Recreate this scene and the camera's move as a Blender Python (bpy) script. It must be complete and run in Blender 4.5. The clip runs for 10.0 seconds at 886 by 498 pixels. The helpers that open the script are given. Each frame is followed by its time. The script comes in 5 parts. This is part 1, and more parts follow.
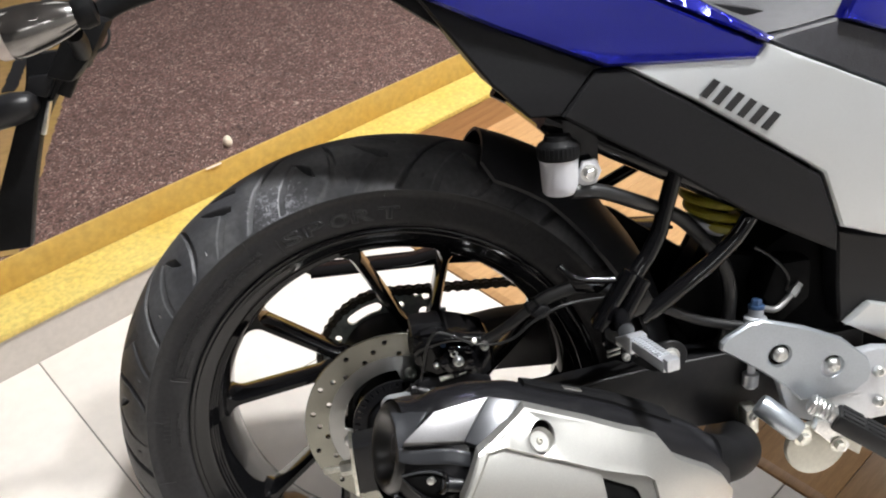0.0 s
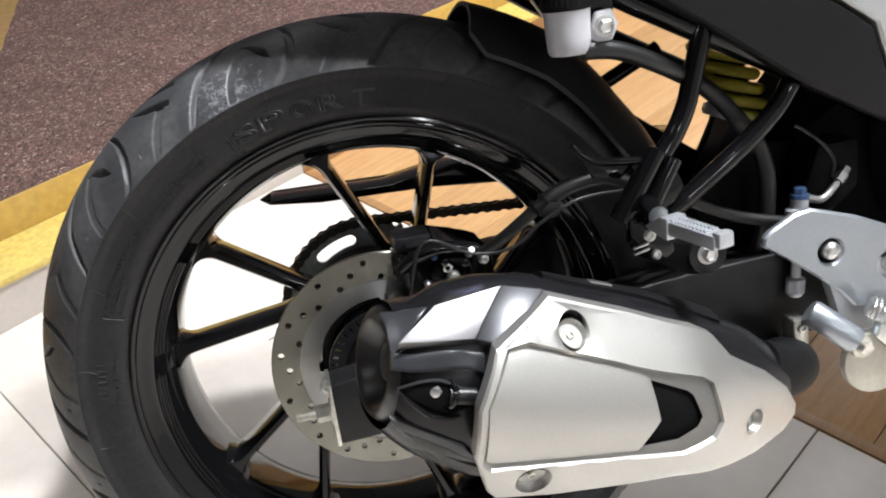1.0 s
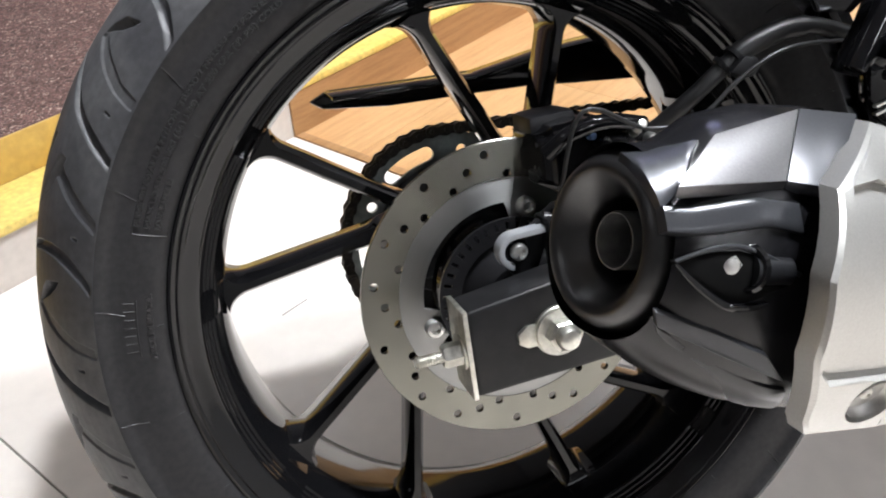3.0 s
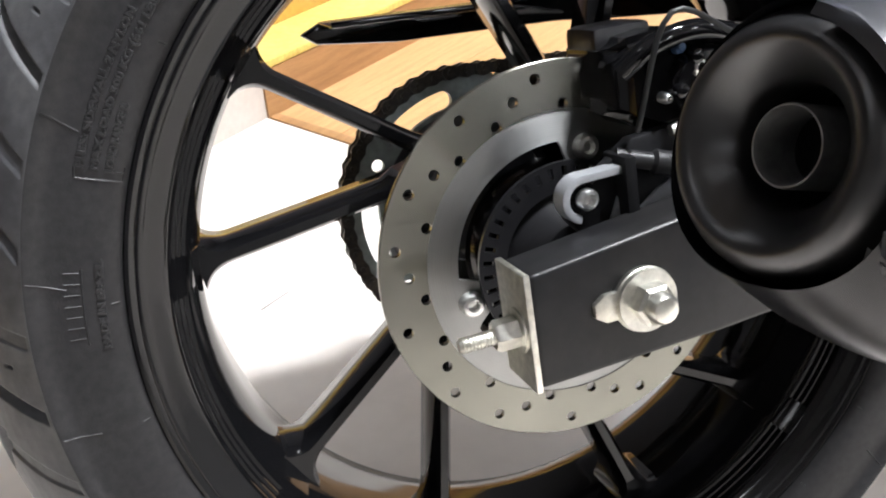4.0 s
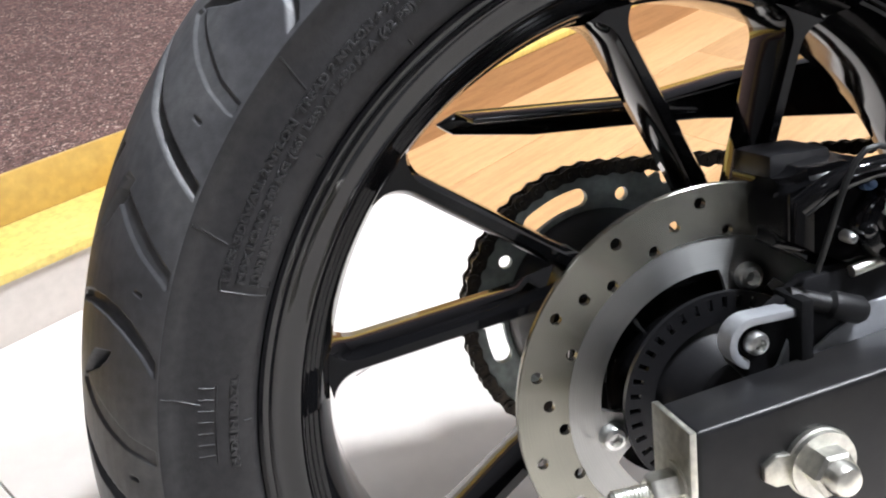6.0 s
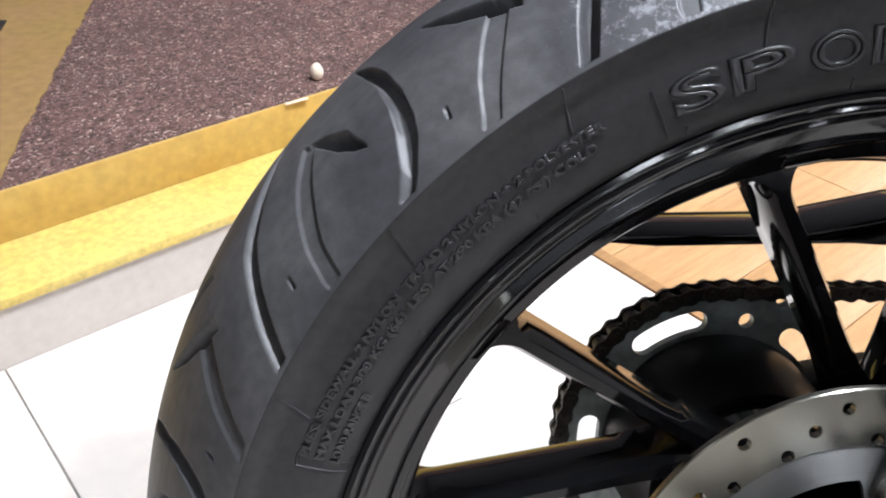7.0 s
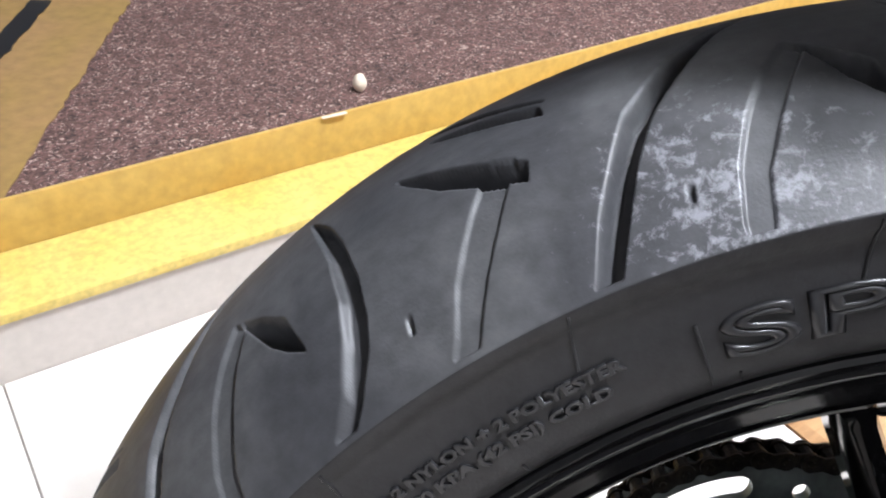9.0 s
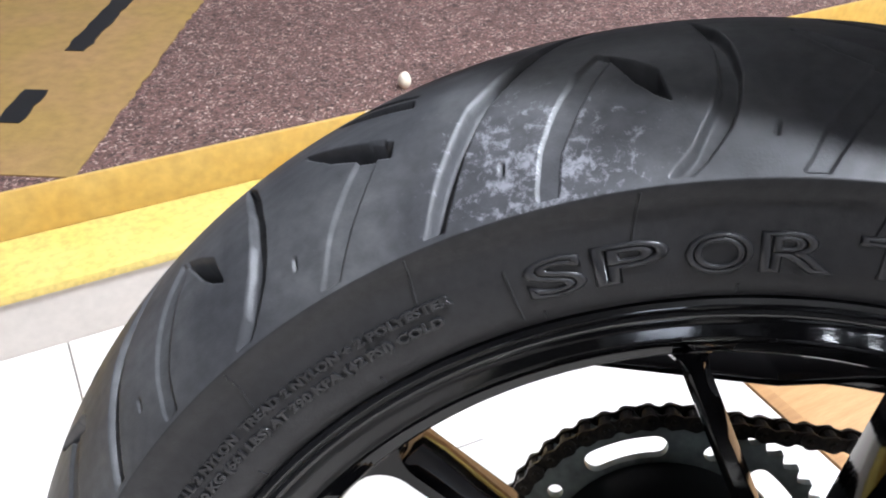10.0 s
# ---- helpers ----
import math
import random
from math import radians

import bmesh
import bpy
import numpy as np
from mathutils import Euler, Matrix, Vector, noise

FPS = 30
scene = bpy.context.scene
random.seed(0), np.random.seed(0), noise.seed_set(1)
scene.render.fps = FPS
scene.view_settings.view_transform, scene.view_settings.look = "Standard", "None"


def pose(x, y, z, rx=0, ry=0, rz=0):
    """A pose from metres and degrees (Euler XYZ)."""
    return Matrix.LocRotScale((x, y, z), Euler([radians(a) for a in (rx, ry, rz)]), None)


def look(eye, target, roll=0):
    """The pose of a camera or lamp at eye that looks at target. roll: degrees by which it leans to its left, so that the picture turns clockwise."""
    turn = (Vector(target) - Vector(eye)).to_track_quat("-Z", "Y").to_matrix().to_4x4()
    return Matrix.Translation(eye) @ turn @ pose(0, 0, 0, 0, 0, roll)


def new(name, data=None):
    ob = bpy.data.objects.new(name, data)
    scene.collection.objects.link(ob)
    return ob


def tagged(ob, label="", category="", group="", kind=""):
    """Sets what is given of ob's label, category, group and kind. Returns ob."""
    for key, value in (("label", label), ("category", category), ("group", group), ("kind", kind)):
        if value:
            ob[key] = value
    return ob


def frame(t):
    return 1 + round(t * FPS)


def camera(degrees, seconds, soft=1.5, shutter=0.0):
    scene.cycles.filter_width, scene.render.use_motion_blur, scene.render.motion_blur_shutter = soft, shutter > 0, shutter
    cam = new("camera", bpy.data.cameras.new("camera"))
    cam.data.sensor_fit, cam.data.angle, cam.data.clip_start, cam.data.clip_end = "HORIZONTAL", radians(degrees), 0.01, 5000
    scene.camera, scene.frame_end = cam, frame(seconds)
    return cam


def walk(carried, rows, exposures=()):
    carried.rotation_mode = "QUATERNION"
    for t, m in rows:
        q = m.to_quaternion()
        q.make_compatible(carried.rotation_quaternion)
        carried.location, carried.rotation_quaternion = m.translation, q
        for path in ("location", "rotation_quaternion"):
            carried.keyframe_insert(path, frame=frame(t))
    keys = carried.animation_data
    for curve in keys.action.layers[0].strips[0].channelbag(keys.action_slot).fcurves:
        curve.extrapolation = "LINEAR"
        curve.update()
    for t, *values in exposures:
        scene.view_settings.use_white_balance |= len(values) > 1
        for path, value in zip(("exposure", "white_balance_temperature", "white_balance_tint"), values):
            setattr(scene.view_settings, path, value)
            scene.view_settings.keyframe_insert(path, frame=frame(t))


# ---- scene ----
cam = camera(55.12, 10.0, soft=2.0)
PATH = [
    (0, (0.0626, -0.6933, 1.0800), (0.1145, 0.0997, 0.4730), -3.86),
    (0.5, (0.0411, -0.6567, 1.0005), (0.1130, 0.1396, 0.3999), -4.60),
    (1, (0.0334, -0.6373, 0.8953), (0.1314, 0.1658, 0.3076), -4.75),
    (1.5, (0.0376, -0.6409, 0.8187), (0.1412, 0.1671, 0.2386), -4.86),
    (2, (0.0193, -0.6206, 0.7826), (0.1500, 0.1870, 0.2075), -4.09),
    (2.5, (-0.0516, -0.5637, 0.7520), (0.1111, 0.2388, 0.1780), -3.92),
    (3, (-0.1088, -0.4908, 0.7070), (0.0708, 0.3084, 0.1334), -3.57),
    (3.2, (-0.1225, -0.4645, 0.6831), (0.0722, 0.3265, 0.1030), -3.07),
    (4.3, (-0.1312, -0.3790, 0.5851), (0.1054, 0.4243, 0.0385), -2.14),
    (4.5, (-0.1334, -0.3763, 0.5742), (0.1165, 0.4351, 0.0458), -1.44),
    (5, (-0.1385, -0.3718, 0.5791), (0.1076, 0.4458, 0.0585), -1.44),
    (5.5, (-0.1533, -0.3574, 0.6032), (0.0690, 0.4649, 0.0794), -1.38),
    (5.7, (-0.1550, -0.3495, 0.6162), (0.0376, 0.4784, 0.0894), -2.04),
    (6.8, (-0.1537, -0.2717, 0.6732), (-0.0958, 0.5532, 0.1109), 0.74),
    (7, (-0.1540, -0.2460, 0.6868), (-0.1091, 0.5717, 0.1128), 0.74),
    (7.5, (-0.1581, -0.1799, 0.6980), (-0.1294, 0.6357, 0.1202), 1.27),
    (8, (-0.1595, -0.1396, 0.6883), (-0.1299, 0.6678, 0.0991), 2.86),
    (8.5, (-0.1499, -0.1230, 0.6868), (-0.1274, 0.6799, 0.0911), 3.70),
    (9, (-0.1259, -0.1342, 0.7019), (-0.1451, 0.6681, 0.1053), 2.93),
    (9.5, (-0.0928, -0.1523, 0.7164), (-0.1724, 0.6442, 0.1171), 1.89),
    (10, (-0.0531, -0.1901, 0.7343), (-0.1661, 0.6017, 0.1341), 1.32),
]
# the clip's camera settles from warmer and darker to cooler and lighter
SETTLING = [(0, -0.30, 6800, 9), (1.0, -0.20, 6650, 9), (2.0, -0.16, 6550, 10), (3.0, -0.04, 6500, 10), (4.5, 0.38, 6550, 10), (7.0, 0.05, 6250, 11), (9.0, 0.06, 6250, 11), (10.0, 0.18, 6100, 10)]
walk(cam, [(t, look(eye, target, roll)) for t, eye, target, roll in PATH], SETTLING)


# ---- light ----
# ceiling panels: place along and across the step, side, strength
# unseen; (2.2, -1.2), (-2.35, -4.2) and (4.4, 0.7) are added for fill, streaks, glare
LAMPS = [(0.8, -0.45, 0.12, 3300), (0.84, -0.86, 0.12, 2200), (2.2, -1.2, 0.16, 300), (-0.8, 2.6, 0.6, 6), (1.2, 2.8, 0.6, 10), (-2.2, 0.6, 0.6, 4), (-2.35, -4.2, 0.5, 24), (-1.2, -4.0, 0.35, 52), (0.8, -4.1, 0.35, 64), (3.0, -3.0, 0.6, 15), (4.4, 0.7, 1.1, 17)]
# small downlights between the panels
LAMPS += [(x, y, 0.07, 110) for x, y in ((-0.9, -1.4), (0.3, -1.9), (1.7, 0.3), (1.6, -2.6))]
world = bpy.data.worlds.new("room_air")
world.use_nodes = True
world.node_tree.nodes["Background"].inputs[0].default_value = (0.9, 0.92, 1.0, 1)
world.node_tree.nodes["Background"].inputs[1].default_value = 0.038
scene.world = world


# ---- materials ----
def mat(name, colour, rough=0.5, metal=0.0, coat=0.0, grain=0.0, scale=60.0, bump=0.0, bump_scale=200.0, second=None, second_scale=6.0, second_amount=0.5, spec=0.5, stretch=(1, 1, 1), rough_var=0.0):
    m = bpy.data.materials.new(name)
    m.use_nodes = True
    t = m.node_tree
    n, l = t.nodes, t.links
    b = n["Principled BSDF"]
    b.inputs["Roughness"].default_value = rough
    b.inputs["Metallic"].default_value = metal
    b.inputs["Coat Weight"].default_value = coat
    b.inputs["Coat Roughness"].default_value = 0.04
    b.inputs["Specular IOR Level"].default_value = spec
    co = n.new("ShaderNodeTexCoord")
    mp = n.new("ShaderNodeMapping")
    mp.inputs["Scale"].default_value = stretch
    l.new(co.outputs["Object"], mp.inputs[0])
    out = None
    base = n.new("ShaderNodeRGB")
    base.outputs[0].default_value = (*colour, 1)
    out = base.outputs[0]
    if second:
        no = n.new("ShaderNodeTexNoise")
        no.inputs["Scale"].default_value = second_scale
        no.inputs["Detail"].default_value = 6
        l.new(mp.outputs[0], no.inputs["Vector"])
        ra = n.new("ShaderNodeMapRange")
        ra.inputs[1].default_value, ra.inputs[2].default_value = 0.42, 0.68
        ra.inputs[4].default_value = second_amount
        l.new(no.outputs[0], ra.inputs[0])
        mx = n.new("ShaderNodeMix")
        mx.data_type = "RGBA"
        mx.inputs[7].default_value = (*second, 1)
        l.new(ra.outputs[0], mx.inputs[0])
        l.new(out, mx.inputs[6])
        out = mx.outputs[2]
    if grain:
        no = n.new("ShaderNodeTexNoise")
        no.inputs["Scale"].default_value = scale
        no.inputs["Detail"].default_value = 4
        l.new(mp.outputs[0], no.inputs["Vector"])
        ra = n.new("ShaderNodeMapRange")
        ra.inputs[1].default_value, ra.inputs[2].default_value = 0.3, 0.7
        ra.inputs[3].default_value, ra.inputs[4].default_value = 1 - grain, 1 + grain
        l.new(no.outputs[0], ra.inputs[0])
        mu = n.new("ShaderNodeVectorMath")
        mu.operation = "SCALE"
        l.new(out, mu.inputs[0])
        l.new(ra.outputs[0], mu.inputs[3])
        out = mu.outputs[0]
        if rough_var:
            rr = n.new("ShaderNodeMapRange")
            rr.inputs[3].default_value, rr.inputs[4].default_value = rough - rough_var, rough + rough_var
            no2 = n.new("ShaderNodeTexNoise")
            no2.inputs["Scale"].default_value = scale * 0.25
            no2.inputs["Detail"].default_value = 5
            l.new(mp.outputs[0], no2.inputs["Vector"])
            l.new(no2.outputs[0], rr.inputs[0])
            l.new(rr.outputs[0], b.inputs["Roughness"])
    l.new(out, b.inputs["Base Color"])
    if bump:
        no = n.new("ShaderNodeTexNoise")
        no.inputs["Scale"].default_value = bump_scale
        no.inputs["Detail"].default_value = 3
        l.new(mp.outputs[0], no.inputs["Vector"])
        bu = n.new("ShaderNodeBump")
        bu.inputs["Strength"].default_value = bump
        bu.inputs["Distance"].default_value = 0.001
        l.new(no.outputs[0], bu.inputs["Height"])
        l.new(bu.outputs[0], b.inputs["Normal"])
    return m


cap_black = mat("semi_gloss_black_cap", (0.008, 0.008, 0.0085), 0.33, spec=1.0, grain=0.2, scale=300, bump=0.02, bump_scale=500)
gloss_black = mat("gloss_black_paint", (0.0045, 0.0045, 0.005), 0.08, spec=0.40, grain=0.2, scale=400, bump=0.015, bump_scale=300, rough_var=0.04)
tube_black = mat("gloss_black_frame_paint", (0.0035, 0.0035, 0.004), 0.06, spec=0.32, grain=0.2, scale=300, bump=0.015, bump_scale=250)
shell_black = mat("semi_gloss_black_shell", (0.0085, 0.0085, 0.0098), 0.27, spec=0.45, grain=0.2, scale=400, bump=0.02, bump_scale=700, second=(0.012, 0.012, 0.0135), second_scale=14)
pipe_black = mat("matt_black_pipe_paint", (0.007, 0.007, 0.0075), 0.55, spec=0.12, grain=0.25, scale=200, bump=0.1, bump_scale=900)
satin_black = mat("satin_black_paint", (0.008, 0.008, 0.009), 0.38, spec=0.35, grain=0.2, scale=300, bump=0.05, bump_scale=900, second=(0.016, 0.016, 0.018), second_scale=9, second_amount=0.4)
box_black = mat("satin_black_swingarm", (0.0065, 0.0065, 0.0075), 0.40, spec=0.35, grain=0.3, scale=120, bump=0.03, bump_scale=700, second=(0.015, 0.014, 0.013), second_scale=25, second_amount=0.5)
spar_black = mat("dusty_black_engine_paint", (0.0032, 0.0032, 0.0034), 0.6, spec=0.08, grain=0.3, scale=90, bump=0.2, bump_scale=500)
hugger_black = mat("grained_black_hugger", (0.016, 0.0165, 0.0185), 0.42, spec=0.40, grain=0.15, scale=200, bump=0.1, bump_scale=1600)
plastic_black = mat("black_plastic", (0.007, 0.007, 0.0075), 0.5, grain=0.15, scale=200, bump=0.2, bump_scale=1600, spec=0.12)
panel_black = mat("textured_black_panel", (0.0105, 0.0105, 0.0115), 0.45, spec=0.16, grain=0.1, scale=300, bump=0.3, bump_scale=2200)
seat_black = mat("black_seat_vinyl", (0.022, 0.022, 0.026), 0.48, grain=0.15, scale=150, bump=0.5, bump_scale=900)
rubber = mat("tyre_rubber", (0.043, 0.0435, 0.047), 0.46, grain=0.22, scale=160, bump=0.10, bump_scale=900, second=(0.090, 0.090, 0.092), second_scale=18, second_amount=0.8, spec=0.45)
sidewall_rubber = mat("sidewall_rubber", (0.0178, 0.0174, 0.0184), 0.42, spec=0.28, grain=0.25, scale=220, bump=0.10, bump_scale=900, second=(0.026, 0.0255, 0.0265), second_scale=11, second_amount=0.6)
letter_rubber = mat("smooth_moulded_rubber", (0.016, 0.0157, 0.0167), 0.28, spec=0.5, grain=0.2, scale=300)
pale_alloy = mat("pale_cast_alloy", (0.60, 0.58, 0.50), 0.48, metal=0.3, grain=0.06, scale=200, bump=0.04, bump_scale=900, second=(0.52, 0.50, 0.43), second_scale=20)
hose_rubber = mat("black_hose_rubber", (0.009, 0.009, 0.0095), 0.42, grain=0.2, scale=200)
blue_paint = mat("metallic_blue_paint", (0.004, 0.008, 0.25), 0.14, metal=0.7, coat=1.0, grain=0.15, scale=1500)
silver_paint = mat("silver_paint", (0.53, 0.55, 0.56), 0.36, metal=0.55, coat=0.3, grain=0.06, scale=1800, second=(0.46, 0.47, 0.45), second_scale=4)
shield_silver = mat("brushed_silver_cover", (0.50, 0.495, 0.47), 0.42, metal=0.85, grain=0.05, scale=900, bump=0.03, bump_scale=1500, second=(0.52, 0.52, 0.49), second_scale=5)
# lighter copy of the black cover: the facet's highlight is in the colour
facet_lit = mat("black_cover_lit_facet", (0.17, 0.168, 0.17), 0.33, metal=0.75, grain=0.08, scale=900, bump=0.02, bump_scale=900, second=(0.125, 0.123, 0.125), second_scale=12)
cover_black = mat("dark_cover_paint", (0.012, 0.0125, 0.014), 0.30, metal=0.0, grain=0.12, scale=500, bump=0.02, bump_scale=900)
# grey copy of the black cover, its sheen put into the colour
cover_half_lit = mat("black_cover_half_lit", (0.044, 0.046, 0.051), 0.29, metal=0.35, grain=0.08, scale=900, bump=0.02, bump_scale=900, second=(0.036, 0.038, 0.042), second_scale=12)
pipe_steel = mat("dull_pipe_steel", (0.34, 0.34, 0.34), 0.45, metal=0.9, grain=0.15, scale=200)
cast_alloy = mat("cast_aluminium", (0.58, 0.60, 0.63), 0.42, metal=0.75, grain=0.04, scale=400, bump=0.03, bump_scale=1200, second=(0.52, 0.54, 0.57), second_scale=14)
zinc = mat("zinc_plated_steel", (0.74, 0.73, 0.67), 0.36, metal=1.0, grain=0.15, scale=250, bump=0.05, bump_scale=600, second=(0.5, 0.48, 0.38), second_scale=60, second_amount=0.5)
chrome_bolt = mat("bright_bolt_steel", (0.80, 0.80, 0.78), 0.32, metal=1.0, grain=0.1, scale=400)
plate_alloy = mat("satin_plate_alloy", (0.42, 0.455, 0.49), 0.36, metal=0.8, grain=0.04, scale=400, bump=0.03, bump_scale=1200, second=(0.36, 0.39, 0.42), second_scale=14)
white_plastic = mat("translucent_white_plastic", (0.54, 0.54, 0.56), 0.35, grain=0.05, scale=80, second=(0.5, 0.5, 0.56), second_scale=30)
chain_steel = mat("oiled_chain_steel", (0.03, 0.027, 0.024), 0.38, metal=0.6, grain=0.4, scale=300, second=(0.08, 0.06, 0.04), second_scale=80)
sprocket_steel = mat("grey_sprocket_steel", (0.30, 0.34, 0.33), 0.45, metal=0.5, grain=0.2, scale=150, second=(0.12, 0.13, 0.12), second_scale=30)
spring_yellow = mat("yellow_spring_paint", (0.34, 0.30, 0.03), 0.4, grain=0.2, scale=100)
# near-black: soot inside the tail pipe, painted shade in the other recesses
dark_hollow = mat("soot_and_recess_shade", (0.004, 0.004, 0.004), 0.8, grain=0.3, scale=100, spec=0.08)
print_black = mat("black_print", (0.012, 0.012, 0.013), 0.4, grain=0.1, scale=300)
blue_dab = mat("blue_marker_paint", (0.025, 0.055, 0.12), 0.4, grain=0.1, scale=300)
lens_grey = mat("smoked_indicator_shell", (0.22, 0.21, 0.20), 0.16, metal=0.95, grain=0.1, scale=100)
lens_clear = mat("pale_lens", (0.6, 0.52, 0.47), 0.2, grain=0.1, scale=100)
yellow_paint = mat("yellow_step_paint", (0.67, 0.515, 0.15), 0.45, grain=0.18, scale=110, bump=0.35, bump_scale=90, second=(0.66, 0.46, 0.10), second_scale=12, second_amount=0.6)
# the tread's yellow again, darkened so the upright face looks less lit
riser_yellow_shaded = mat("shaded_yellow_step_paint", (0.55, 0.36, 0.10), 0.5, grain=0.12, scale=60, bump=0.35, bump_scale=90, second=(0.55, 0.33, 0.07), second_scale=12, second_amount=0.6)
tape_yellow = mat("ochre_floor_tape", (0.30, 0.187, 0.06), 0.5, grain=0.15, scale=50, bump=0.2, bump_scale=300, second=(0.33, 0.19, 0.09), second_scale=7, second_amount=0.75)
riser_grey = mat("grey_stone_riser", (0.56, 0.51, 0.46), 0.4, grain=0.05, scale=80, second=(0.5, 0.46, 0.41), second_scale=7)
wall_white = mat("white_wall_paint", (0.62, 0.61, 0.60), 0.7, grain=0.03, scale=20, bump=0.05)
wall_grey = mat("grey_wall_paint", (0.26, 0.26, 0.27), 0.7, grain=0.05, scale=20, bump=0.05, second=(0.22, 0.22, 0.23), second_scale=1.5)
ceiling_white = mat("grey_ceiling_paint", (0.24, 0.24, 0.25), 0.8, grain=0.04, scale=20)
sticker_white = mat("pale_sticker", (0.78, 0.66, 0.52), 0.5, grain=0.1, scale=200)
joint_grey = mat("tile_joint", (0.30, 0.28, 0.25), 0.8, grain=0.2, scale=150)


def tile_material():
    m = mat("polished_cream_tile", (0.81, 0.745, 0.68), 0.3, grain=0.03, scale=40, second=(0.73, 0.665, 0.60), second_scale=3.5, second_amount=0.6, bump=0.01, bump_scale=30, rough_var=0.05)
    return m


def wood_material(name, light, dark, rough):
    m = mat(name, light, rough, grain=0.10, scale=30, stretch=(2.2, 30, 30), second=dark, second_scale=3.0, second_amount=0.8, bump=0.06, bump_scale=60)
    n, l = m.node_tree.nodes, m.node_tree.links
    b = n["Principled BSDF"]
    src = b.inputs["Base Color"].links[0].from_socket
    info = n.new("ShaderNodeObjectInfo")
    ra = n.new("ShaderNodeMapRange")
    ra.inputs[3].default_value, ra.inputs[4].default_value = 0.86, 1.1
    l.new(info.outputs["Random"], ra.inputs[0])
    sc = n.new("ShaderNodeVectorMath")
    sc.operation = "SCALE"
    l.new(src, sc.inputs[0])
    l.new(ra.outputs[0], sc.inputs[3])
    l.new(sc.outputs[0], b.inputs["Base Color"])
    return m


def carpet_material():
    m = bpy.data.materials.new("speckled_brown_carpet")
    m.use_nodes = True
    n, l = m.node_tree.nodes, m.node_tree.links
    b = n["Principled BSDF"]
    b.inputs["Roughness"].default_value = 0.85
    co = n.new("ShaderNodeTexCoord")
    big = n.new("ShaderNodeTexNoise")
    big.inputs["Scale"].default_value = 9
    big.inputs["Detail"].default_value = 4
    fine = n.new("ShaderNodeTexNoise")
    fine.inputs["Scale"].default_value = 130
    fine.inputs["Detail"].default_value = 3
    fine.inputs["Distortion"].default_value = 1.2
    fleck = n.new("ShaderNodeTexNoise")
    fleck.inputs["Scale"].default_value = 110
    fleck.inputs["Detail"].default_value = 2
    fleck.inputs["Distortion"].default_value = 2.0
    for x in (big, fine, fleck):
        l.new(co.outputs["Object"], x.inputs["Vector"])
    r1 = n.new("ShaderNodeValToRGB")
    r1.color_ramp.elements[0].position, r1.color_ramp.elements[0].color = 0.36, (0.042, 0.022, 0.019, 1)
    r1.color_ramp.elements[1].position, r1.color_ramp.elements[1].color = 0.66, (0.225, 0.118, 0.098, 1)
    l.new(fine.outputs[0], r1.inputs[0])
    r2 = n.new("ShaderNodeMapRange")
    r2.inputs[1].default_value, r2.inputs[2].default_value = 0.58, 0.72
    l.new(fleck.outputs[0], r2.inputs[0])
    mx = n.new("ShaderNodeMix")
    mx.data_type = "RGBA"
    mx.inputs[7].default_value = (0.68, 0.50, 0.43, 1)
    l.new(r2.outputs[0], mx.inputs[0])
    l.new(r1.outputs[0], mx.inputs[6])
    ra = n.new("ShaderNodeMapRange")
    ra.inputs[3].default_value, ra.inputs[4].default_value = 0.55, 1.05
    l.new(big.outputs[0], ra.inputs[0])
    sc = n.new("ShaderNodeVectorMath")
    sc.operation = "SCALE"
    l.new(mx.outputs[2], sc.inputs[0])
    l.new(ra.outputs[0], sc.inputs[3])
    l.new(sc.outputs[0], b.inputs["Base Color"])
    bu = n.new("ShaderNodeBump")
    bu.inputs["Strength"].default_value = 0.6
    bu.inputs["Distance"].default_value = 0.003
    l.new(fine.outputs[0], bu.inputs["Height"])
    l.new(bu.outputs[0], b.inputs["Normal"])
    return m


